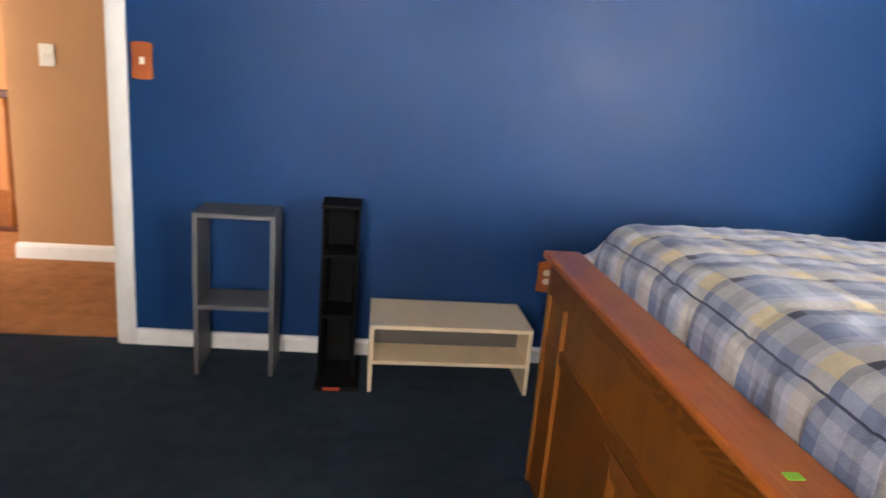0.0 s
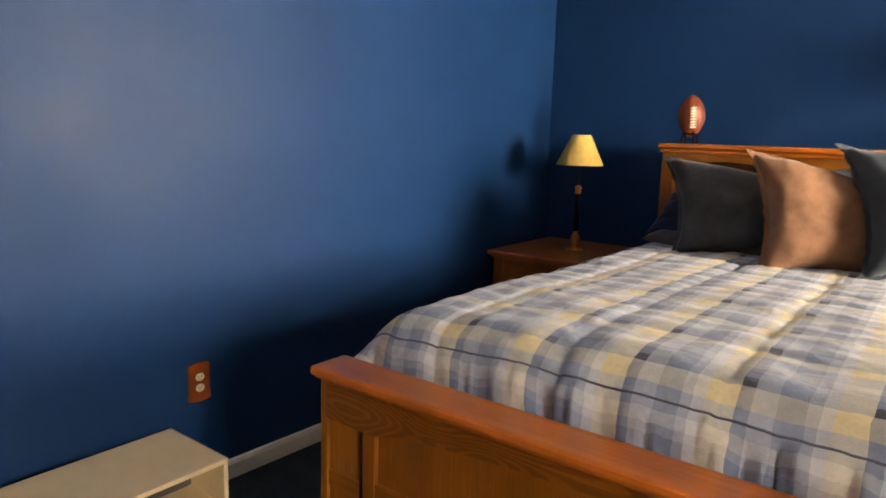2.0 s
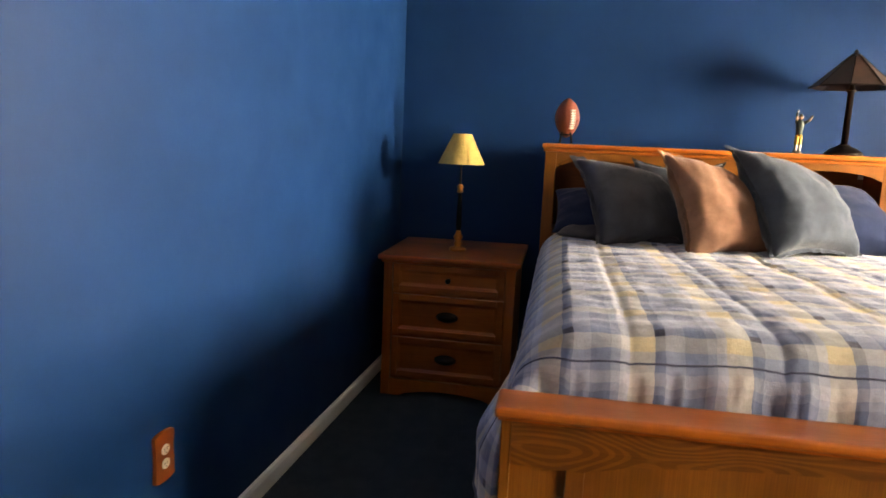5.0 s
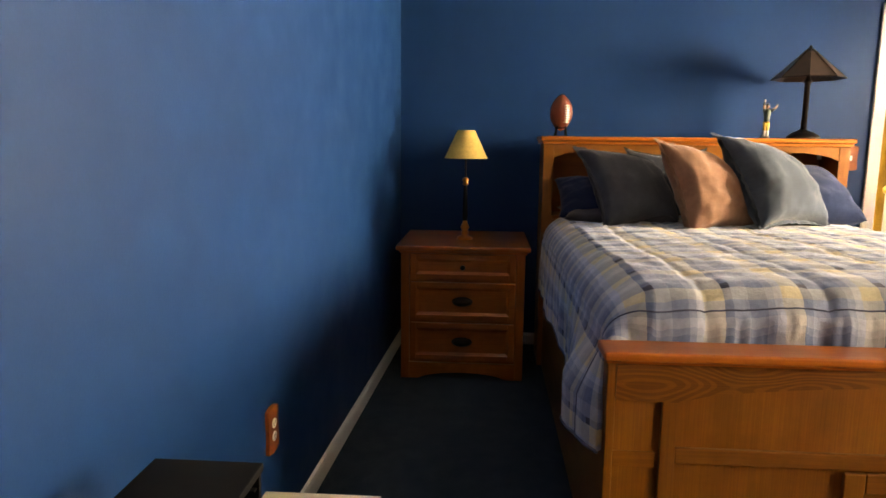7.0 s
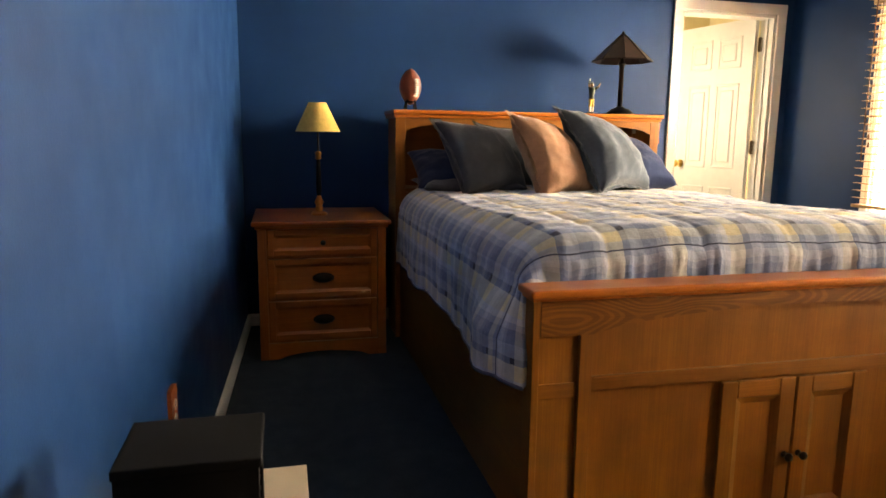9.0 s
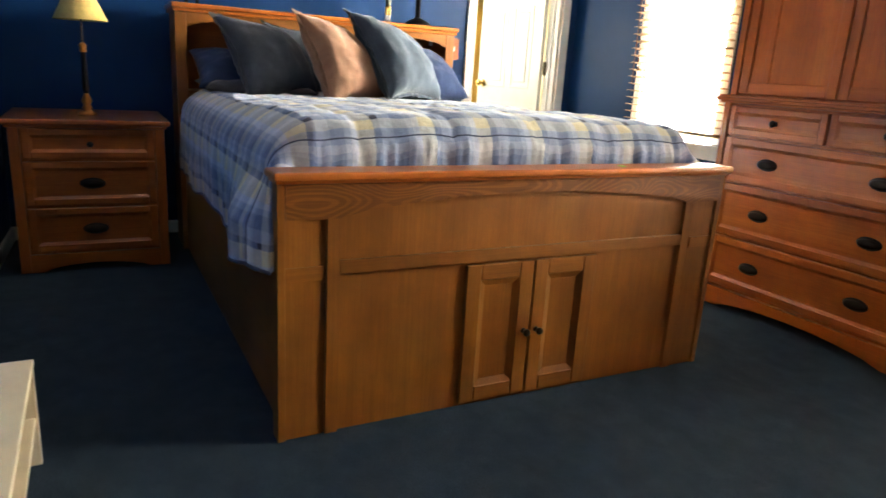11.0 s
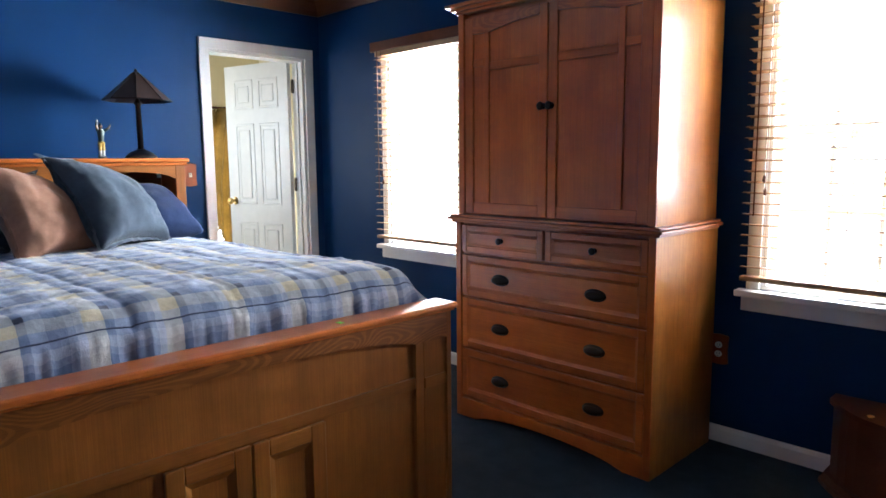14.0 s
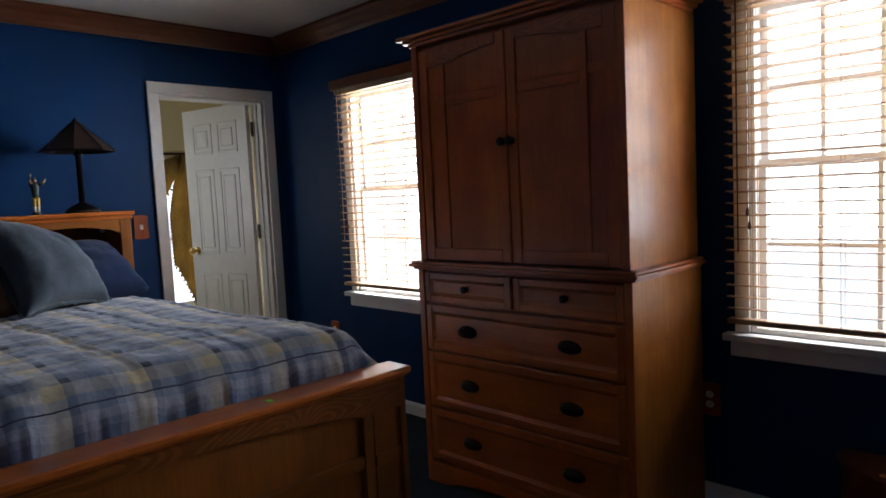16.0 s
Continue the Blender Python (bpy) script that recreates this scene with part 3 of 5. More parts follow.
sw = thing("hall_switch", (-0.725, 5.46, 1.12), "white double light switch on the hall wall", "light switch")
b = bm_new()
box(b, -0.765, -0.685, 5.452, 5.46, 1.12, 1.24, 0.002)
part("plate", b, ivory, sw)
for dx in (-0.745, -0.713):
    b = bm_new()
    box(b, dx, dx + 0.01, 5.442, 5.4525, 1.168, 1.19, 0.002)
    part("toggle", b, ivory, sw)

b = bm_new()
box(b, EAST + 0.06, 5.7, 0.0, 1.85, -0.1, 0.003)
structure("floor_bath", b, tile_mat, "pale bathroom floor")
b = bm_new()
# north side, out of view: its opening is added for the fill lamp
box(b, EAST + WALL, 4.75, 1.75, 1.85, 0, CEIL)
box(b, 5.45, 5.7, 1.75, 1.85, 0, CEIL)
box(b, 4.75, 5.45, 1.75, 1.85, 0, 1.0)
box(b, 4.75, 5.45, 1.75, 1.85, 1.9, CEIL)
box(b, EAST + WALL, 5.7, 0.0, 0.1, 0, CEIL)
box(b, EAST + WALL, 5.7, 0.1, 1.75, CEIL, CEIL + 0.08)
box(b, 5.62, 5.72, 0.1, 0.15, 0, CEIL)
box(b, 5.62, 5.72, 0.95, 1.75, 0, CEIL)
box(b, 5.62, 5.72, 0.15, 0.95, 0, 0.45)
box(b, 5.62, 5.72, 0.15, 0.95, 1.62, CEIL)
structure("wall_bath", b, cream_wall, "cream yellow bathroom walls")
b = bm_new()
box(b, EAST + 0.001, EAST + WALL - 0.001, 0.0, SOUTH - 0.161, 0, CEIL)
structure("wall_bath_side", b, cream_wall, "cream yellow bathroom wall")


def panel_door():
    """A six-panel door, swung open into the bathroom."""
    W, H, T = 0.685, 1.99, 0.035
    d = thing("door_1", (EAST + WALL - 0.02, DOOR_E[0] + 0.046, 0.012), "white six-panel door standing open into the bathroom", "door")
    d["kind"] = "structure"
    turn = pose(0, 0, 0, 0, 0, -78)
    rows = [(0.21, 0.79), (0.93, 1.55), (1.66, 1.88)]
    cols = [(0.10, 0.315), (0.37, 0.585)]
    bm = bm_new()
    box(bm, -T, 0, 0, W, 0, H, 0.002)
    bmesh.ops.transform(bm, matrix=turn, verts=bm.verts[:])
    slab = mesh_ob("slab", bm, white_trim)
    slab.parent = d
    for za, zb in rows:
        for ya, yb in cols:
            bm = bm_new()
            for side in (-T, 0):
                s = -1 if side < 0 else 1
                for (a0, a1, c0, c1) in ((ya, yb, za, za + 0.02), (ya, yb, zb - 0.02, zb), (ya, ya + 0.02, za, zb), (yb - 0.02, yb, za, zb)):
                    box(bm, min(side - s * 0.007, side + s * 0.005), max(side - s * 0.007, side + s * 0.005), a0, a1, c0, c1, 0.0055, 2)
                box(bm, min(side - s * 0.006, side + s * 0.004), max(side - s * 0.006, side + s * 0.004), ya + 0.045, yb - 0.045, za + 0.045, zb - 0.045, 0.009, 1)
            bmesh.ops.transform(bm, matrix=turn, verts=bm.verts[:])
            p = mesh_ob("panel", bm, white_trim)
            p.parent = d
    for s in (1, -1):
        bm = bm_new()
        lathe(bm, [(0.03, 0), (0.03, 0.006), (0.012, 0.01), (0.012, 0.03), (0.024, 0.04), (0.028, 0.055), (0.018, 0.068)], (0, 0, 0), 16)
        bmesh.ops.transform(bm, matrix=turn @ pose(0 if s > 0 else -T, W - 0.065, 0.955, 0, 90 * s, 0), verts=bm.verts[:])
        k = mesh_ob("door_knob", bm, brass, smooth=True)
        k.parent = d
        tagged(k, "polished brass knob")
    for z in (0.22, 1.045, 1.76):
        bm = bm_new()
        lathe(bm, [(0.008, 0), (0.008, 0.1)], (-0.008, -0.012, z - 0.005), 10)
        box(bm, -0.05, -0.008, -0.0275, -0.0245, z, z + 0.09)
        box(bm, -0.03, -0.002, -0.004, -0.0005, z, z + 0.09)
        k = mesh_ob("hinge", bm, aged_brass)
        k.parent = d
        tagged(k, "dull brass hinge")


panel_door()

# bathroom window and its swag curtain
w3 = tagged(new("window_3"), "white bathroom window with a middle bar", "window", kind="structure")
w3.location = (5.66, 0.55, 0.45)
b = bm_new()
for ya, yb, za, zb in ((0.15, 0.19, 0.45, 1.62), (0.91, 0.95, 0.45, 1.62), (0.19, 0.91, 0.45, 0.49), (0.19, 0.91, 1.58, 1.62), (0.19, 0.91, 1.02, 1.05)):
    box(b, 5.64, 5.70, ya, yb, za, zb)
part("window_frame", b, white_vinyl, w3)

cur = thing("curtain", (5.58, 0.55, 1.74), "gold swag curtain with pompom fringe over the bathroom window", "curtain")


def cloth_piece(name, edge, NU, NV, phase):
    """Gathered cloth; edge(u, v) gives its y and z, folds push it off the wall."""
    bm = bm_new()
    g = []
    for jj in range(NV + 1):
        v = jj / NV
        row = []
        for ii in range(NU + 1):
            u = ii / NU
            y, z = edge(u, v)
            fold = 0.022 * math.sin(u * 17 + phase + 1.5 * v) + 0.008 * math.sin(u * 41 + 3 * v)
            row.append(bm.verts.new((5.565 + fold, y, z)))
        g.append(row)
    for jj in range(NV):
        for ii in range(NU):
            bm.faces.new((g[jj][ii], g[jj][ii + 1], g[jj + 1][ii + 1], g[jj + 1][ii]))
    low = [v.co.copy() for v in g[-1]]
    side = [r[0].co.copy() for r in g]
    bmesh.ops.solidify(bm, geom=bm.faces[:], thickness=0.006)
    return part(name, bm, towel_mat, cur, smooth=True), low, side


def pompoms(run, count, parent):
    bm = bm_new()
    for k in range(count):
        f = (k + 0.5) / count * (len(run) - 1)
        c = run[int(f)].lerp(run[min(int(f) + 1, len(run) - 1)], f - int(f))
        lathe(bm, [(0.001, -0.032), (0.008, -0.028), (0.011, -0.02), (0.008, -0.012), (0.002, -0.008), (0.002, 0.004)], c, 6)
    tagged(part("pompom_fringe", bm, towel_mat, parent), kind="stuff")


def tail_edge(u, v):
    left = 0.55 + 0.115 * min(1, v * 1.8) ** 0.8 - 0.01 * v
    y = left + (0.26 - left) * u
    bottom = 0.82 - 0.33 * min(1, u / 0.42) - 0.03 * u + 0.012 * math.sin(u * 30)
    return y, 1.74 + (bottom - 1.74) * v


def swag_edge(u, v):
    y = 0.56 + 0.44 * u
    topz = 1.735 - 0.10 * math.sin(u * math.pi / 2)
    return y, topz + (1.40 - 0.10 * u - topz) * v * min(1, 0.25 + u * 2.6)


tail, low, side = cloth_piece("tail", tail_edge, 44, 24, 0.4)
pompoms(low, 26, tail)
pompoms(side[6:], 22, tail)
swag, low, side = cloth_piece("swag", swag_edge, 36, 14, 2.0)
pompoms(low[6:], 20, swag)
b = bm_new()
tube(b, [(5.60, 0.08, 1.745), (5.60, 1.02, 1.745)], 0.011, 10)
part("rod", b, dark_wood, cur, "thin dark curtain rod")

# ---- wall plates ----
def wall_plate(name, w, h, kind, m, label):
    """A scalloped wooden cover plate; local x across, z up, y out of the wall towards the room."""
    t = thing(name, (0, 0, 0), label, "light switch" if kind == "switch" else "outlet")
    outline = []
    for i in range(13):
        s = i / 12 * 2 - 1
        outline.append((s * w / 2 * 0.96, h / 2 + 0.006 * (1 - s * s) - 0.003))
    for i in range(1, 12):
        s = 1 - i / 12 * 2
        outline.append((w / 2 * (0.9 + 0.1 * s * s), s * h / 2 * 0.96))
    for i in range(13):
        s = 1 - i / 12 * 2
        outline.append((s * w / 2 * 0.96, -h / 2 - 0.006 * (1 - s * s) + 0.003))
    for i in range(1, 12):
        s = i / 12 * 2 - 1
        outline.append((-w / 2 * (0.9 + 0.1 * s * s), s * h / 2 * 0.96))
    bm = bm_new()
    prism(bm, outline, 0.011, lambda a, c, d: (a, d, c))
    p = mesh_ob("plate", bm, plate_wood)
    p.parent = t
    if kind == "switch":
        bm = bm_new()
        box(bm, -0.010, 0.010, 0.0105, 0.0125, -0.014, 0.014)
        box(bm, -0.005, 0.005, 0.0125, 0.022, -0.002, 0.012, 0.002)
        k = mesh_ob("toggle", bm, ivory)
        k.parent = t
    else:
        for z in (0.02, -0.02):
            bm = bm_new()
            pts = [(0.0165 * math.cos(a) if abs(math.cos(a)) < 0.95 else 0.0165 * math.cos(a), 0.0145 * math.sin(a)) for a in [i * math.pi / 8 for i in range(16)]]
            prism(bm, pts, 0.003, lambda a, c, d: (a, 0.0105 + d, z + c))
            k = mesh_ob("socket", bm, ivory)
            k.parent = t
            bm = bm_new()
            box(bm, -0.007, -0.005, 0.0132, 0.0139, z - 0.002, z + 0.007)
            box(bm, 0.005, 0.007, 0.0132, 0.0139, z - 0.002, z + 0.006)
            box(bm, -0.002, 0.002, 0.0132, 0.0139, z - 0.010, z - 0.006)
            s = mesh_ob("slots", bm, dark_hole)
            s.parent = k
    t.matrix_basis = m
    return t


wall_plate("switch_plate", 0.085, 0.14, "switch", SKEW @ pose(0.165, NORTH, 1.206, 0, 0, 180), "carved wooden cover plate with a light switch on the blue wall")
wall_plate("outlet_plate", 0.085, 0.135, "outlet", SKEW @ pose(1.887, NORTH, 0.412, 0, 0, 180), "carved wooden cover plate with a double outlet above the baseboard")
wall_plate("outlet_plate", 0.085, 0.13, "outlet", pose(1.168, SOUTH, 0.424), "carved wooden cover plate with a double outlet beside the armoire")
wall_plate("switch_plate", 0.09, 0.14, "switch", pose(EAST, 1.442, 1.19, 0, 0, 90), "carved wooden cover plate with a switch between headboard and door")
wall_plate("outlet_plate", 0.085, 0.13, "outlet", pose(3.695, SOUTH, 0.424), "carved wooden cover plate with a double outlet under the window")

# ---- ceiling vent ----
vent = thing("ceiling_vent", (1.92, 0.65, CEIL - 0.012), "white metal air vent in the ceiling", "vent")
b = bm_new()
for x0, x1, y0, y1 in ((1.74, 2.10, 0.57, 0.59), (1.74, 2.10, 0.71, 0.73), (1.74, 1.765, 0.59, 0.71), (2.075, 2.10, 0.59, 0.71), (1.915, 1.925, 0.59, 0.71)):
    box(b, x0, x1, y0, y1, CEIL - 0.012, CEIL)
part("vent_frame", b, vent_grey, vent)
b = bm_new()
box(b, 1.765, 2.075, 0.59, 0.71, CEIL - 0.002, CEIL - 0.0005)
part("backing", b, dark_hole, vent)
for i in range(7):
    for xa, xb in ((1.766, 1.914), (1.926, 2.074)):
        b = bm_new()
        y = 0.598 + i * 0.0165
        prism(b, [(y, CEIL - 0.011), (y + 0.0015, CEIL - 0.012), (y + 0.011, CEIL - 0.004), (y + 0.0095, CEIL - 0.003)], xb - xa, lambda a, c, d: (xa + d, a, c))
        part("slat", b, vent_grey, vent)


# ---- furniture helpers ----
def framed_panel(name, parent, face, out, a0, a1, z0, z1, stile, mats, thick=0.018, recess=0.009, axis="x"):
    """A drawer or door front: four framing members round a sunken field. face: the plane, out: +1 or -1 along its normal.
    axis: the direction of width."""
    def bx(bm, p0, p1, q0, q1, d0, d1, bev=0.0):
        lo, hi = sorted((face + out * d0, face + out * d1))
        if axis == "x":
            box(bm, p0, p1, lo, hi, q0, q1, bev, 1)
        else:
            box(bm, lo, hi, p0, p1, q0, q1, bev, 1)
    ms, mr, mp = mats
    bm = bm_new()
    i0, i1, j0, j1 = a0 + stile, a1 - stile, z0 + stile, z1 - stile
    e = 0.012 if stile < 0.05 else 0.02

    def pt(a, z, d):
        return (a, face + out * d, z) if axis == "x" else (face + out * d, a, z)
    hi = [bm.verts.new(pt(a, z, thick - 0.003)) for a, z in ((i0, j0), (i1, j0), (i1, j1), (i0, j1))]
    lo = [bm.verts.new(pt(a, z, thick - recess)) for a, z in ((i0 + e, j0 + e), (i1 - e, j0 + e), (i1 - e, j1 - e), (i0 + e, j1 - e))]
    back = [bm.verts.new(pt(a, z, 0.001)) for a, z in ((i0, j0), (i1, j0), (i1, j1), (i0, j1))]
    for k in range(4):
        n = (k + 1) % 4
        bm.faces.new((hi[k], hi[n], lo[n], lo[k]))
        bm.faces.new((back[k], back[n], hi[n], hi[k]))
    bm.faces.new(lo)
    bm.faces.new(back[::-1])
    top = part(name, bm, mp, parent)
    for p0, p1 in ((a0, a0 + stile), (a1 - stile, a1)):
        bm = bm_new()
        bx(bm, p0, p1, z0, z1, 0, thick, 0.003)
        part("stile", bm, ms, top)
    for q0, q1 in ((z0, z0 + stile), (z1 - stile, z1)):
        bm = bm_new()
        bx(bm, a0 + stile, a1 - stile, q0, q1, 0, thick - 0.0006, 0.003)
        part("rail", bm, mr, top)
    return top


def cup_pull(parent, m, w=0.095):
    """An oval bronze bin pull; local y points out."""
    bm = bm_new()
    N, M = 16, 6
    rings = []
    for j in range(M + 1):
        ph = j / M * math.pi / 2
        rings.append([bm.verts.new((w / 2 * math.cos(2 * math.pi * i / N) * math.cos(ph), 0.003 + 0.026 * math.sin(ph) ** 0.8, 0.021 * math.sin(2 * math.pi * i / N) * math.cos(ph) - (0.004 * math.sin(ph)))) for i in range(N)])
    for a, c in zip(rings, rings[1:]):
        for i in range(N):
            bm.faces.new((a[i], a[(i + 1) % N], c[(i + 1) % N], c[i]))
    lip = [bm.verts.new((w / 2 * 1.12 * math.cos(2 * math.pi * i / N), 0.001, 0.027 * math.sin(2 * math.pi * i / N))) for i in range(N)]
    for i in range(N):
        bm.faces.new((lip[i], lip[(i + 1) % N], rings[0][(i + 1) % N], rings[0][i]))
    bm.faces.new(lip[::-1])
    bmesh.ops.remove_doubles(bm, verts=bm.verts[:], dist=0.0005)
    bmesh.ops.transform(bm, matrix=m, verts=bm.verts[:])
    return part("drawer_pull", bm, bronze, parent, "dark bronze oval cup pull", smooth=True)


def knob(parent, m, r=0.016):
    bm = bm_new()
    lathe(bm, [(r * 0.75, 0), (r * 0.75, 0.003), (r * 0.4, 0.006), (r * 0.4, 0.014), (r * 0.9, 0.018), (r, 0.024), (r * 0.7, 0.030)], (0, 0, 0), 14)
    bmesh.ops.transform(bm, matrix=m @ pose(0, 0, 0, -90, 0, 0), verts=bm.verts[:])
    return part("knob", bm, bronze, parent, "dark bronze knob", smooth=True)


def moulding(bm, x0, x1, y0, y1, z, profile, sides):
    """Stepped moulding round a box: profile of (out, z0, z1)."""
    for out, za, zb in profile:
        box(bm, x0 - out * sides[0], x1 + out * sides[1], y0 - out * sides[2], y1 + out * sides[3], z + za, z + zb, 0.003, 1)


# ---- armoire ----
def armoire():
    X0, X1, Y0, Y1 = 1.18, 2.235, 0.457, 0.996
    a = thing("armoire", ((X0 + X1) / 2, 0.73, 0), "tall cherry-stained armoire with two doors over five drawers between windows", "armoire")
    bm = bm_new()
    box(bm, X0, X0 + 0.02, Y0, Y1, 0.0, 0.975, 0.002)
    part("side_panel", bm, red_side_sheen, a)
    bm = bm_new()
    box(bm, X1 - 0.02, X1, Y0, Y1, 0.0, 0.975, 0.002)
    part("side_panel", bm, red_side_sheen, a)
    bm = bm_new()
    box(bm, X0 + 0.02, X1 - 0.02, Y0, Y1 - 0.022, 0.08, 0.97)
    part("carcass", bm, red_x, a)
    for xa, xb in ((X0 + 0.0005, X0 + 0.032), (X1 - 0.032, X1 - 0.0005)):
        bm = bm_new()
        box(bm, xa, xb, Y1 - 0.02, Y1 + 0.006, 0.0, 0.972, 0.003)
        part("front_stile", bm, red_z, a)
    # arched plinth
    bm = bm_new()
    out = [(X0 + 0.032, 0.0), (X0 + 0.12, 0.0)]
    for i in range(13):
        s = i / 12
        out.append((X0 + 0.12 + s * (X1 - X0 - 0.24), 0.045 * math.sin(math.pi * s) ** 0.6))
    out += [(X1 - 0.12, 0.0), (X1 - 0.032, 0.0), (X1 - 0.032, 0.092), (X0 + 0.032, 0.092)]
    prism(bm, out, 0.024, lambda p, q, d: (p, Y1 - 0.020 + d, q))
    part("plinth", bm, red_x, a)
    W0, W1 = X0 + 0.036, X1 - 0.036
    mid = (W0 + W1) / 2
    rows = [(0.108, 0.346), (0.357, 0.604), (0.615, 0.816)]
    for za, zb in rows:
        d = framed_panel("drawer", a, Y1 - 0.018, 1, W0, W1, za, zb, 0.034, (red_x, red_x, red_x), 0.02)
        for xx in (1.45, 1.962):
            cup_pull(d, pose(xx, Y1 - 0.008, (za + zb) / 2 - 0.004))
    for xa, xb in ((W0, mid - 0.007), (mid + 0.007, W1)):
        d = framed_panel("drawer", a, Y1 - 0.018, 1, xa, xb, 0.829, 0.960, 0.03, (red_x, red_x, red_x), 0.02)
        knob(d, pose((xa + xb) / 2, Y1 - 0.008, 0.895))
    # waist moulding
    bm = bm_new()
    moulding(bm, X0, X1, Y0 + 0.03, Y1, 0.972, [(0.018, 0, 0.012), (0.034, 0.012, 0.026), (0.024, 0.026, 0.038)], (1, 1, 0, 1))
    part("waist_moulding", bm, red_x, a)
    # upper case
    U0, U1, V1, zt = X0 + 0.012, X1 - 0.012, Y1 - 0.012, 1.945
    for xa, xb in ((U0, U0 + 0.02), (U1 - 0.02, U1)):
        bm = bm_new()
        box(bm, xa, xb, Y0, V1, 1.009, zt, 0.002)
        part("side_panel", bm, red_side_sheen, a)
    bm = bm_new()
    box(bm, U0 + 0.02, U1 - 0.02, Y0, V1 - 0.03, 1.009, zt)
    part("carcass", bm, red_x, a)
    for xa, xb in ((U0 + 0.0005, U0 + 0.034), (U1 - 0.034, U1 - 0.0005)):
        bm = bm_new()
        box(bm, xa, xb, V1 - 0.028, V1 + 0.006, 1.01, zt - 0.002, 0.003)
        part("front_stile", bm, red_z, a)
    # cornice
    bm = bm_new()
    moulding(bm, U0, U1, Y0 + 0.03, V1, zt, [(0.012, -0.004, 0.010), (0.030, 0.009, 0.024), (0.050, 0.023, 0.038)], (1, 1, 0, 1))
    part("cornice", bm, red_x, a)
    # doors
    D0, D1 = U0 + 0.036, U1 - 0.036
    F = V1 - 0.022
    for side in (0, 1):
        xa, xb = (D0, mid - 0.003) if side == 0 else (mid + 0.003, D1)
        hinge = xa if side == 0 else xb
        s = 1 if side == 0 else -1            # from the hinge towards the middle
        bm = bm_new()
        box(bm, xa, xb, F, F + 0.012, 1.016, 1.918)
        d = part("door", bm, red_z, a)

        def strip(p, q, z0, z1, mat, name, proud=0.022):
            bm2 = bm_new()
            lo, hi = sorted((hinge + s * p, hinge + s * q))
            box(bm2, lo, hi, F + 0.010, F + proud, z0, z1, 0.0025, 1)
            part(name, bm2, mat, d)
        Wd = xb - xa
        strip(0.0, 0.05, 1.016, 1.918, red_z, "stile")
        strip(Wd - 0.045, Wd, 1.016, 1.918, red_z, "stile")
        strip(0.05, Wd - 0.045, 1.016, 1.068, red_x, "rail", 0.0214)
        strip(0.118, 0.148, 1.068, 1.845, red_z, "stile", 0.020)
        strip(0.148, Wd - 0.045, 1.672, 1.710, red_x, "rail", 0.019)
        strip(0.05, 0.118, 1.694, 1.729, red_x, "rail", 0.019)
        bm2 = bm_new()
        outl = [(0.05, 1.918), (0.05, 1.842), (0.15, 1.842)]
        for i in range(1, 9):
            t = i / 8
            outl.append((0.15 + t * (Wd - 0.195), 1.842 + 0.034 * math.sin(t * math.pi / 2)))
        outl.append((Wd - 0.045, 1.918))
        prism(bm2, outl, 0.0125, lambda p, q, dd: (hinge + s * p, F + 0.010 + dd, q))
        part("arched_rail", bm2, oak_arch_x, d)
        knob(d, pose(mid + (-0.022 if side == 0 else 0.022), F + 0.022, 1.493), 0.018)


armoire()


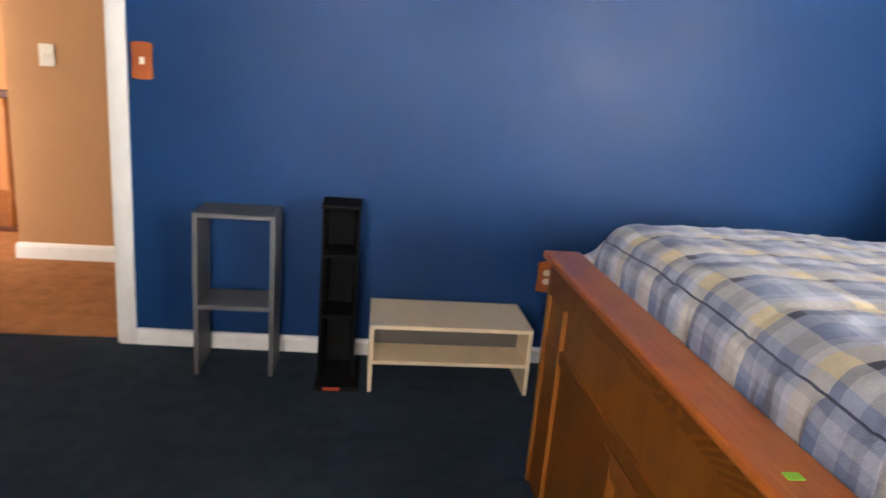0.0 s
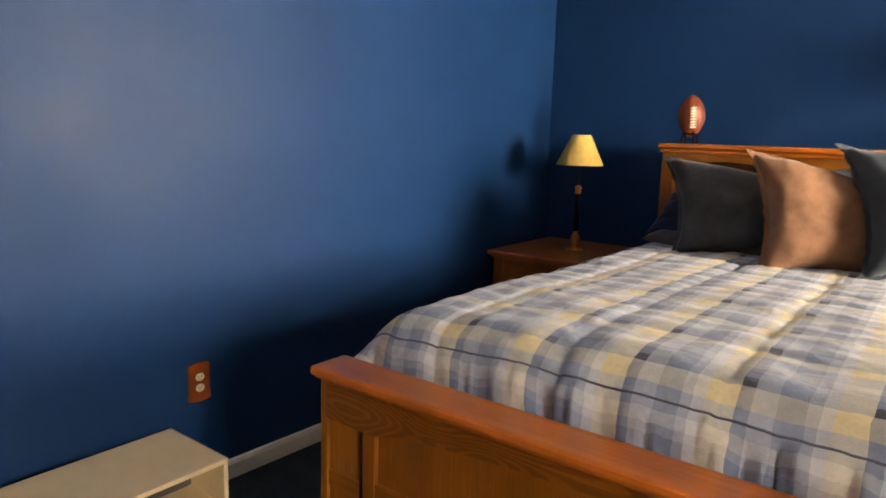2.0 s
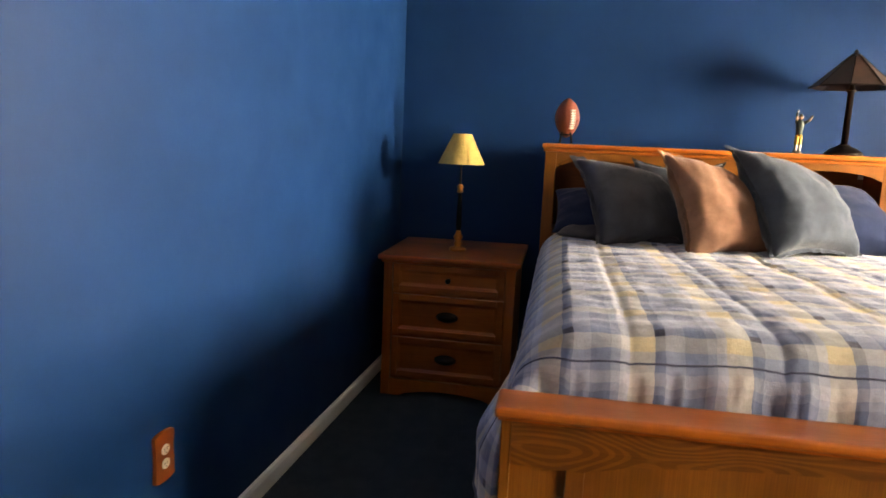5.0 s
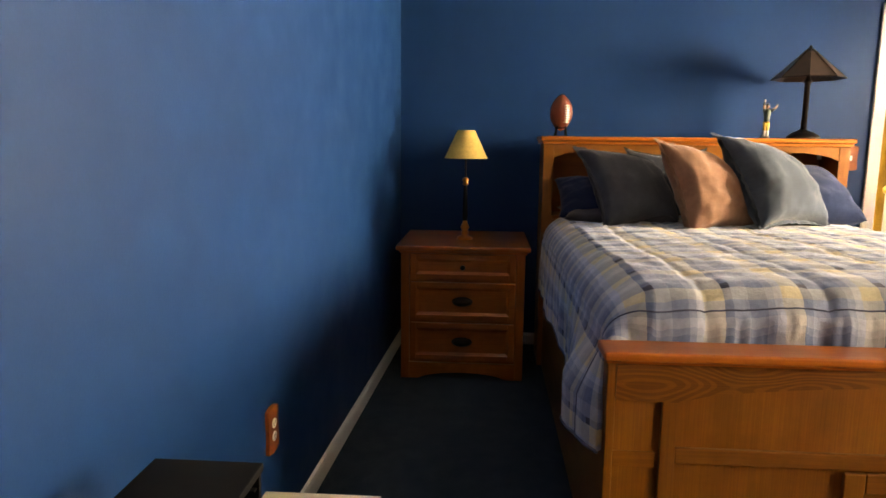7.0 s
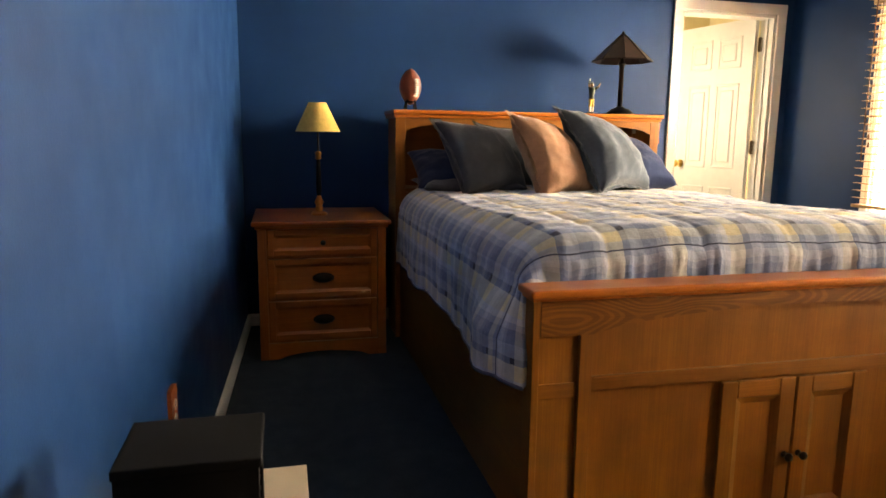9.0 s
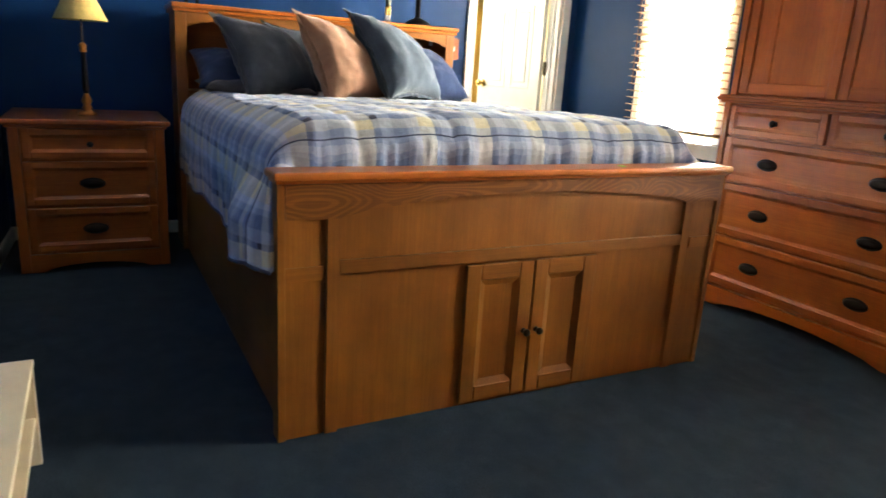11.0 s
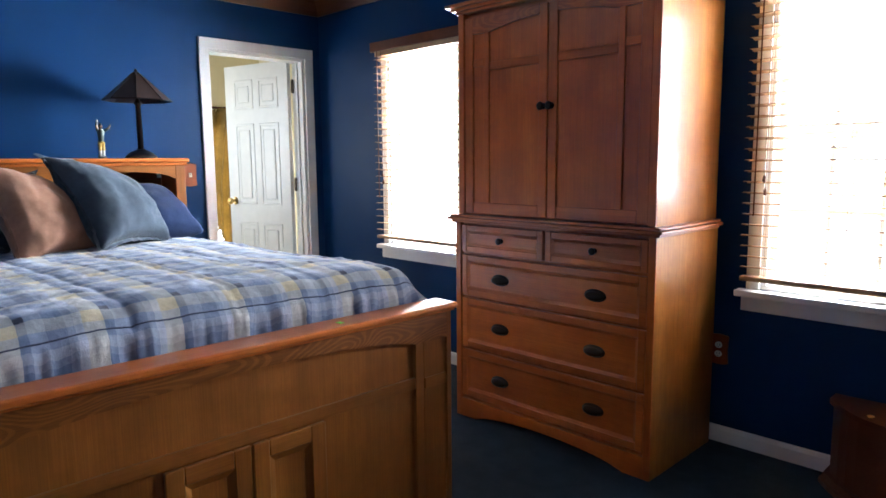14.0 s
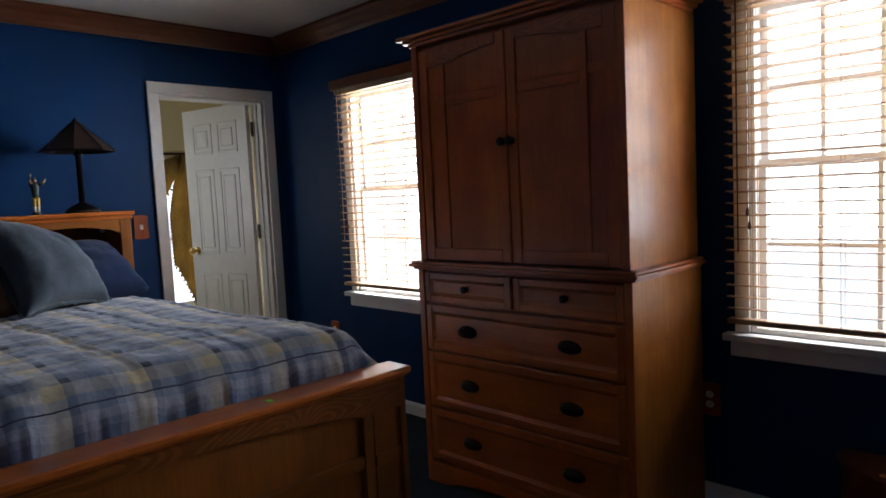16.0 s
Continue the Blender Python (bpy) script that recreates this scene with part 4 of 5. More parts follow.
# ---- nightstand ----
def nightstand():
    X0, X1, Y0, Y1, H = 3.51, 4.15, 3.366, 4.012, 0.722
    n = thing("nightstand", (3.83, 3.69, 0), "oak nightstand with three drawers beside the bed", "nightstand")
    bm = bm_new()
    box(bm, X0 - 0.03, X1, Y0 - 0.028, Y1 + 0.028, H - 0.026, H, 0.008, 2)
    part("top", bm, red_y, n)
    bm = bm_new()
    box(bm, X0 - 0.015, X1, Y0 - 0.012, Y1 + 0.012, H - 0.04, H - 0.026, 0.004)
    part("top_moulding", bm, red_y, n)
    for ya, yb in ((Y0, Y0 + 0.02), (Y1 - 0.02, Y1)):
        bm = bm_new()
        box(bm, X0 + 0.01, X1 - 0.005, ya, yb, 0, H - 0.04, 0.002)
        part("side_panel", bm, red_z, n)
    bm = bm_new()
    box(bm, X0 + 0.024, X1 - 0.01, Y0 + 0.02, Y1 - 0.02, 0.08, H - 0.04)
    part("carcass", bm, red_y, n)
    for ya, yb in ((Y0 - 0.002, Y0 + 0.042), (Y1 - 0.042, Y1 + 0.002)):
        bm = bm_new()
        box(bm, X0 - 0.004, X0 + 0.024, ya, yb, 0, H - 0.041, 0.003)
        part("front_stile", bm, red_z, n)
    bm = bm_new()
    out = [(Y0 + 0.042, 0.0), (Y0 + 0.09, 0.0)]
    for i in range(13):
        s = i / 12
        out.append((Y0 + 0.09 + s * (Y1 - Y0 - 0.18), 0.035 * math.sin(math.pi * s) ** 0.6))
    out += [(Y1 - 0.09, 0.0), (Y1 - 0.042, 0.0), (Y1 - 0.042, 0.086), (Y0 + 0.042, 0.086)]
    prism(bm, out, 0.022, lambda p, q, d: (X0 - 0.002 + d, p, q))
    part("plinth", bm, red_y, n)
    for za, zb, kind in ((0.100, 0.306, "pull"), (0.320, 0.526, "pull"), (0.540, 0.678, "knob")):
        d = framed_panel("drawer", n, X0 + 0.018, -1, Y0 + 0.047, Y1 - 0.047, za, zb, 0.032, (red_y, red_y, red_y), 0.02, axis="y")
        m = pose(X0 + 0.007, (Y0 + Y1) / 2, (za + zb) / 2, 0, 0, 90)
        if kind == "pull":
            cup_pull(d, m, 0.1)
        else:
            knob(d, m, 0.014)


nightstand()


# ---- bed ----
FX, HX = 1.632, 3.785          # outer face of footboard, front of headboard
BY0, BY1 = 1.650, 3.272       # south and north sides


def bed():
    bd = thing("bed", (2.7, 2.46, 0), "oak bed with bookcase headboard and panelled footboard with small doors", "bed")
    yc = (BY0 + BY1) / 2
    # footboard panel
    bm = bm_new()
    box(bm, FX + 0.014, FX + 0.05, BY0 + 0.002, BY1 - 0.002, 0.0, 0.735)
    fb = part("footboard", bm, oak_z, bd)
    for ya, yb in ((BY0, BY0 + 0.022), (BY1 - 0.022, BY1)):
        bm = bm_new()
        box(bm, FX - 0.002, FX + 0.055, ya, yb, 0.0, 0.735, 0.003)
        part("end_stile", bm, oak_z, fb)
    for s in (0, 1):
        edge = BY0 if s == 0 else BY1
        k = 1 if s == 0 else -1
        ya, yb = sorted((edge + k * 0.135, edge + k * 0.172))
        bm = bm_new()
        box(bm, FX, FX + 0.016, ya, yb, 0.0, 0.640, 0.002)
        part("stile", bm, oak_z, fb)
        ya, yb = sorted((edge + k * 0.022, edge + k * 0.125))
        bm = bm_new()
        box(bm, FX + 0.003, FX + 0.016, ya, yb, 0.466, 0.506, 0.002)
        part("small_rail", bm, oak_y, fb)
        ya, yb = sorted((edge + k * 0.022, edge + k * 0.126))
        for za, zb in ((0.0, 0.466), (0.506, 0.640)):
            bm = bm_new()
            box(bm, FX + 0.008, FX + 0.016, ya, yb, za, zb)
            part("inset_panel", bm, oak_z, fb)
    bm = bm_new()
    box(bm, FX + 0.002, FX + 0.016, BY0 + 0.172, BY1 - 0.172, 0.478, 0.518, 0.003)
    part("mid_rail", bm, oak_y, fb)
    # arched top rail
    bm = bm_new()
    a0, a1 = BY0 + 0.022, BY1 - 0.022
    outl = [(a0, 0.735), (a0, 0.637), (BY0 + 0.172, 0.637)]
    for i in range(1, 21):
        t = i / 20
        outl.append((BY0 + 0.172 + t * (BY1 - BY0 - 0.344), 0.637 + 0.054 * math.sin(math.pi * t) ** 0.62))
    outl += [(a1, 0.637), (a1, 0.735)]
    prism(bm, outl, 0.018, lambda p, q, d: (FX - 0.003 + d, p, q))
    part("arched_rail", bm, oak_arch, fb)
    # cap
    bm = bm_new()
    box(bm, FX - 0.026, FX + 0.088, BY0 - 0.013, BY1 + 0.013, 0.741, 0.764, 0.009, 3)
    box(bm, FX - 0.014, FX + 0.07, BY0 - 0.006, BY1 + 0.006, 0.733, 0.743, 0.003)
    part("cap_rail", bm, oak_cap, fb, "glossy orange-brown cap")
    # little doors
    for ya, yb, kn in ((2.200, 2.446, 2.424), (2.452, 2.697, 2.474)):
        d = framed_panel("door", bd, FX + 0.014, -1, ya, yb, 0.012, 0.471, 0.052, (oak_z, oak_y, oak_z), 0.0135, 0.012, axis="y")
        knob(d, pose(FX + 0.0005, kn, 0.235, 0, 0, 90), 0.013)
    # side rails and base
    for y0, y1 in ((BY0 + 0.03, BY0 + 0.055), (BY1 - 0.055, BY1 - 0.03)):
        bm = bm_new()
        box(bm, FX + 0.05, HX + 0.02, y0, y1, 0.0, 0.46, 0.003)
        part("side_panel", bm, oak_x, bd)
    bm = bm_new()
    box(bm, FX + 0.06, HX, BY0 + 0.055, BY1 - 0.055, 0.36, 0.46)
    part("platform", bm, oak_x, bd)
    # headboard
    T = 1.283
    bm = bm_new()
    box(bm, HX + 0.26, HX + 0.275, BY0 + 0.03, BY1 - 0.03, 0.0, T - 0.03)
    hb = part("headboard_back", bm, oak_y, bd)
    for ya, yb in ((BY0 + 0.008, BY0 + 0.036), (BY1 - 0.036, BY1 - 0.008)):
        bm = bm_new()
        box(bm, HX + 0.012, HX + 0.275, ya, yb, 0.0, T - 0.028, 0.002)
        part("end_panel", bm, oak_z, hb)
    for ya, yb in ((BY0 + 0.004, BY0 + 0.06), (BY1 - 0.06, BY1 - 0.004)):
        bm = bm_new()
        box(bm, HX - 0.006, HX + 0.014, ya, yb, 0.0, T - 0.03, 0.003)
        part("post", bm, oak_z, hb)
    for y in (2.2, 2.72):
        bm = bm_new()
        box(bm, HX + 0.014, HX + 0.26, y - 0.01, y + 0.01, 0.5, T - 0.03)
        part("divider", bm, oak_z, hb)
    bm = bm_new()
    box(bm, HX + 0.014, HX + 0.26, BY0 + 0.036, BY1 - 0.036, 0.84, 0.86)
    part("shelf", bm, oak_y, hb)
    bm = bm_new()
    box(bm, HX - 0.002, HX + 0.02, BY0 + 0.06, BY1 - 0.06, 0.3, 0.84)
    part("lower_panel", bm, oak_y, hb)
    # arched valance rail
    bm = bm_new()
    a0, a1 = BY0 + 0.06, BY1 - 0.06
    outl = [(a0, T - 0.028), (a0, T - 0.105)]
    for lo, hi in ((a0, 2.19), (2.19, 2.73), (2.73, a1)):
        for i in range(1, 13):
            t = i / 12
            flat = lo == 2.19
            outl.append((lo + t * (hi - lo), T - 0.105 + (0 if flat else 0.042 * math.sin(math.pi * t) ** 0.6)))
    outl += [(a1, T - 0.028)]
    prism(bm, outl, 0.018, lambda p, q, d: (HX - 0.004 + d, p, q))
    part("arched_rail", bm, oak_y, hb)
    framed_panel("door", bd, HX + 0.012, -1, 2.2, 2.72, 0.87, T - 0.108, 0.05, (oak_z, oak_y, oak_z), 0.018, 0.01, axis="y")
    bm = bm_new()
    box(bm, HX - 0.034, HX + 0.292, BY0 - 0.013, BY1 + 0.013, T - 0.012, T + 0.012, 0.008, 3)
    box(bm, HX - 0.018, HX + 0.285, BY0 - 0.006, BY1 + 0.006, T - 0.030, T - 0.012, 0.005)
    part("cap_rail", bm, oak_cap, hb)
    bm = bm_new()
    box(bm, FX + 0.12, HX - 0.02, BY0 + 0.06, BY1 - 0.06, 0.46, 0.80, 0.05, 4)
    solo("mattress", bm, mattress_mat, (2.7, 2.46, 0.46), "thick mattress under the quilt", "mattress", smooth=True)


bed()


# ---- quilt ----
def quilt():
    """A puffy quilt laid over the mattress, tucked behind the footboard and hanging down both sides."""
    X0, X1 = FX + 0.095, HX - 0.10
    Y0, Y1 = BY0 + 0.015, BY1 - 0.005
    top, R = 0.848, 0.125
    drop = 0.27
    side = math.pi / 2 * R
    half = (Y1 - Y0) / 2 - R
    span = half + side + drop
    NX, NY = 150, 240
    bm = bm_new()
    uvl = bm.loops.layers.uv.new("cloth")
    n3 = noise.noise
    grid, uvs = [], {}
    yc = (Y0 + Y1) / 2
    xf = math.pi / 2 * 0.10
    for i in range(NX + 1):
        su = i / NX * (X1 - X0 + xf - 0.10 + 0.12)
        # front edge: rises from behind the footboard, rounds over, then lies flat
        if su < 0.12:
            px, dz, nx = X0 + 0.0, -0.10 - (0.12 - su), 1.0
        elif su < 0.12 + xf:
            a = (su - 0.12) / 0.10
            px, dz, nx = X0 + 0.10 * (1 - math.cos(a)), -0.10 + 0.10 * math.sin(a), math.cos(a)
        else:
            px, dz, nx = X0 + 0.10 + (su - 0.12 - xf), 0.0, 0.0
        row = []
        for j in range(NY + 1):
            sv = (j / NY * 2 - 1) * span
            s, av, fwd = (1 if sv > 0 else -1), abs(sv), 0.0
            if av < half:
                py, h, ny = s * av, 0.0, 0.0
            elif av < half + side:
                a = (av - half) / R
                py, h, ny = s * (half + R * math.sin(a)), -R * (1 - math.cos(a)), math.sin(a)
            else:
                dd = av - half - side
                hang = 0.035 * n3(Vector((px * 4.0, s * 3, 0.2))) - 0.03 * math.exp(-((px - X0) / 0.2) ** 2)
                dd *= 1 + hang / drop
                wave = 0.020 * n3(Vector((px * 7.0, s * 5, dd * 2.0))) * min(1, dd * 6)
                bulge = 0.075 * math.exp(-((px - X0 - 0.12) / 0.28) ** 2) * min(1, dd * 8)
                fwd = 0.06 * min(1, dd * 7)
                curl = max(0.0, 1 - su / (0.12 + xf)) ** 2
                py, h, ny = s * (half + R + (wave + 0.03 * dd + bulge) * (1 - curl) + 0.016 * curl * min(1, dd * 7)), -R - dd, 1.0
            z = top + min(dz, 0) * (1 - ny) + h
            qx = px
            if su < 0.12 + xf:
                qx += ny * (X0 - 0.01 + 0.11 * su / (0.12 + xf) - px)
                qx -= fwd * (1 - su / (0.12 + xf))
            crown = (0.032 + 0.026 * math.exp(-((px - X0 - 0.25) / 0.7) ** 2)) * (1 - (sv / span) ** 2) + 0.012 * n3(Vector((px * 2.2, sv * 2.2, 1.0)))
            pucker = max(0.0, min(1.0, (0.12 + 0.3 * xf - su) / 0.05)) * (1 - ny)
            wr = 0.006 * n3(Vector((px * 9, sv * 9, 4.0))) + 0.005 * n3(Vector((px * 24, sv * 16, 7.0))) + 0.0022 * n3(Vector((px * 46, sv * 38, 3.0))) + pucker * (0.017 * n3(Vector((0.3, sv * 32, 2.0 + 6 * su))) + 0.011 * n3(Vector((0.3, sv * 75, 5.0))))
            # stitched channels
            seam = 0.0
            for c, per, ph in ((su, 0.62, -0.12 - 0.3 * xf), (sv, 0.30, 0.05)):
                f = abs(((c + ph) / per + 0.5) % 1 - 0.5) * per
                seam -= 0.0045 * math.exp(-(f / 0.008) ** 2) - 0.0018 * min(1, f / 0.08)
            off = wr * (1 - 0.5 * ny) + seam
            place = Vector((qx, yc + py, z + crown * (1 - ny)))
            place += off * Vector((-nx * 0.8, (1 if sv > 0 else -1) * ny, max(0.0, 1 - ny)))
            v = bm.verts.new(place)
            uvs[v] = (su, sv)
            row.append(v)
        grid.append(row)
    for i in range(NX):
        for j in range(NY):
            f = bm.faces.new((grid[i][j], grid[i + 1][j], grid[i + 1][j + 1], grid[i][j + 1]))
            for l in f.loops:
                l[uvl].uv = uvs[l.vert]
    bmesh.ops.recalc_face_normals(bm, faces=bm.faces[:])
    lines = []
    for ii, jj in [(round(NX * (0.12 + xf * 0.3) / (X1 - X0 + xf + 0.02)), None), (None, 0), (None, NY)]:
        run = grid[ii] if jj is None else [r[jj] for r in grid]
        lines.append([v.co.copy() for v in run])
    q = thing("quilt", (2.7, 2.46, 0.80), "grey, slate and cream plaid quilt spread over the bed", "quilt")
    ob = mesh_ob("cover", bm, quilt_mat, (2.7, 2.46, 0.80), smooth=True)
    ob.parent = q
    so = ob.modifiers.new("thick", "SOLIDIFY")
    so.thickness, so.offset = 0.022, -1
    for k, pts in enumerate(lines):
        bm = bm_new()
        tube(bm, pts, 0.0026 if k == 0 else 0.006, 6)
        part("stitched_seam" if k == 0 else "hem", bm, seam_mat, q, "dark stitched seam" if k == 0 else "", smooth=True)
    return q


quilt()


# ---- pillows ----
def pillow(name, w, h, t, material, m, label, flange=0.0, pinch=0.18, seed=0.0, category="cushion", slump=0.0):
    """A stuffed cushion lying in its local xz plane, bulging along y, with drawn-out corners."""
    p = thing(name, (0, 0, 0), label, category, "pillows on the bed")
    N = 36

    def shape(u, v):
        soft = 0.25 if slump else 1.0
        bx = u * (1 - pinch * (1.0 if u > 0 else soft) * (1 - v * v) * abs(u) ** 3)
        bz = v * (1 - pinch * (soft if v > 0 else 1.0) * (1 - u * u) * abs(v) ** 3)
        pull = 1 + 0.04 * (u * v) ** 4
        dip = slump * ((1 - u) / 2) ** 1.7 * ((1 + v) / 2) ** 2
        tuck = (0.3 * slump) * ((1 - u) / 2) ** 4 * ((1 - v) / 2) ** 3
        return bx * pull + 0.6 * dip + tuck, bz * pull - dip + 0.4 * tuck

    bm = bm_new()
    sides = []
    for s in (1, -1):
        g = []
        for i in range(N + 1):
            row = []
            for j in range(N + 1):
                u, v = i / N * 2 - 1, j / N * 2 - 1
                bx, bz = shape(u, v)
                th = max(0, (1 - u ** 2)) ** 0.42 * max(0, (1 - v ** 2)) ** 0.42
                wr = noise.noise(Vector((u * 2.2, v * 2.2, seed + s))) * 0.07 + noise.noise(Vector((u * 6, v * 6, seed + 3 * s))) * 0.025 + noise.noise(Vector((u * 15, v * 15, seed + 7 * s))) * 0.018
                crease = 0.05 * math.sin(14 * (u + v)) * abs(u * v) ** 1.5 + 0.10 * noise.noise(Vector((v * 9, seed, s))) * abs(u) ** 3 + 0.10 * noise.noise(Vector((u * 9, seed + 5, s))) * abs(v) ** 3
                row.append(bm.verts.new((bx * w / 2, s * t / 2 * th * (1 + wr + crease) + 0.01 * noise.noise(Vector((u * 3, v * 3, seed + 9))), bz * h / 2)))
            g.append(row)
        sides.append(g)
        for i in range(N):
            for j in range(N):
                q = (g[i][j], g[i + 1][j], g[i + 1][j + 1], g[i][j + 1])
                bm.faces.new(q if s < 0 else q[::-1])
    bmesh.ops.remove_doubles(bm, verts=bm.verts[:], dist=0.0006)
    ob = mesh_ob("cover", bm, material, smooth=True)
    ob.parent = p
    if flange:
        bm = bm_new()
        ring_i, ring_o = [], []
        K = 120
        for k in range(K):
            a = k / K * 4
            e, f = int(a), a - int(a)
            u, v = ((-1 + 2 * f, -1), (1, -1 + 2 * f), (1 - 2 * f, 1), (-1, 1 - 2 * f))[e]
            bx, bz = shape(u, v)
            bx, bz = bx * w / 2, bz * h / 2
            wv = 0.004 * math.sin(k * 1.7 + seed) + 0.010 * noise.noise(Vector((u * 3, v * 3, seed + 9)))
            ring_i.append((bx * 0.965, wv * 0.3, bz * 0.965))
            ring_o.append((bx * (1 + flange), wv + 0.004 * math.sin(k * 2.3), bz * (1 + flange)))
        for dy in (0.0025, -0.0025):
            vi = [bm.verts.new((x, y + dy, z)) for x, y, z in ring_i]
            vo = [bm.verts.new((x, y + dy, z)) for x, y, z in ring_o]
            for k in range(K):
                bm.faces.new((vi[k], vi[(k + 1) % K], vo[(k + 1) % K], vo[k]))
        fo = mesh_ob("flange", bm, material, smooth=True)
        fo.parent = p
    p.matrix_basis = m
    return p


# local y is turned to face the foot of the bed
def leaning(x, y, z, yaw, lean, spin):
    return pose(x, y, z, 0, 0, 90 + yaw) @ pose(0, 0, 0, lean, 0, 0) @ pose(0, 0, 0, 0, spin, 0)


pillow("throw_pillow", 0.47, 0.44, 0.21, pillow_grey, leaning(3.465, 2.855, 1.04, 26, 32, 2), "charcoal velvet throw pillow leaning on the headboard", 0.075, seed=1, slump=0.40)
pillow("throw_pillow", 0.48, 0.48, 0.22, pillow_tan, leaning(3.345, 2.505, 1.038, 34, 30, -4), "tan velvet throw pillow leaning between two grey ones", 0.075, seed=2, slump=0.42)
pillow("throw_pillow", 0.52, 0.50, 0.24, pillow_slate, leaning(3.395, 2.188, 1.075, 34, 36, -4), "slate blue-grey velvet throw pillow with frayed edge", 0.075, seed=3, slump=0.50)
pillow("throw_pillow", 0.40, 0.36, 0.12, pillow_grey, leaning(3.665, 2.64, 1.05, 0, 8, 0), "grey velvet pillow standing behind the others", 0.04, seed=4)
pillow("bed_pillow", 0.46, 0.36, 0.16, pillow_navy, leaning(3.60, 2.97, 0.975, 0, 62, 0), "navy cotton bed pillow lying by the headboard", 0.0, 0.05, seed=5, category="pillow")
pillow("bed_pillow", 0.52, 0.42, 0.28, pillow_navy, leaning(3.60, 2.0, 0.995, 6, 58, 5), "navy cotton bed pillow lying by the headboard", 0.0, 0.05, seed=6, category="pillow")
pillow("bed_pillow", 0.54, 0.36, 0.12, sheet_grey, leaning(3.56, 2.91, 0.900, 0, 86, 0), "flat grey flannel pillow under the navy one", 0.0, 0.05, seed=7, category="pillow")


# ---- small lamp ----
def small_lamp():
    x, y, z = 3.775, 3.69, 0.722
    l = thing("table_lamp", (x, y, z), "small table lamp with yellow shade and dark column on nightstand", "lamp")
    bm = bm_new()
    lathe(bm, [(0.044, 0), (0.044, 0.010), (0.038, 0.016), (0.017, 0.022), (0.023, 0.036), (0.016, 0.050), (0.025, 0.068), (0.014, 0.092), (0.011, 0.105)], (x, y, z), 24)
    part("base", bm, gold_leg, l, "turned golden base", smooth=True)
    bm = bm_new()
    lathe(bm, [(0.011, 0.105), (0.015, 0.13), (0.013, 0.22), (0.010, 0.30)], (x, y, z), 20)
    part("column", bm, black_plastic, l, "black column", smooth=True)
    bm = bm_new()
    lathe(bm, [(0.010, 0.300), (0.018, 0.306), (0.012, 0.318), (0.019, 0.330), (0.013, 0.340), (0.005, 0.345)], (x, y, z), 20)
    part("collar", bm, gold_leg, l, smooth=True)
    bm = bm_new()
    lathe(bm, [(0.005, 0.345), (0.005, 0.50), (0.014, 0.505), (0.014, 0.55)], (x, y, z), 12)
    part("stem", bm, bronze, l)
    bm = bm_new()
    prof = [(0.119, 0.448), (0.047, 0.600)]
    seg = 40
    for rr in (0.0, 0.003):
        ra = [bm.verts.new((x + (prof[0][0] - rr) * math.cos(2 * math.pi * k / seg), y + (prof[0][0] - rr) * math.sin(2 * math.pi * k / seg), z + prof[0][1])) for k in range(seg)]
        rb = [bm.verts.new((x + (prof[1][0] - rr) * math.cos(2 * math.pi * k / seg), y + (prof[1][0] - rr) * math.sin(2 * math.pi * k / seg), z + prof[1][1])) for k in range(seg)]
        for k in range(seg):
            bm.faces.new((ra[k], ra[(k + 1) % seg], rb[(k + 1) % seg], rb[k]))
    part("shade", bm, shade_yellow, l, "yellow cone shade", smooth=True)
    bm = bm_new()
    for k in range(3):
        a = 2 * math.pi * k / 3
        tube(bm, [(x, y, z + 0.545), (x + 0.047 * math.cos(a), y + 0.047 * math.sin(a), z + 0.598)], 0.0016, 5)
    part("spider", bm, bronze, l)


small_lamp()


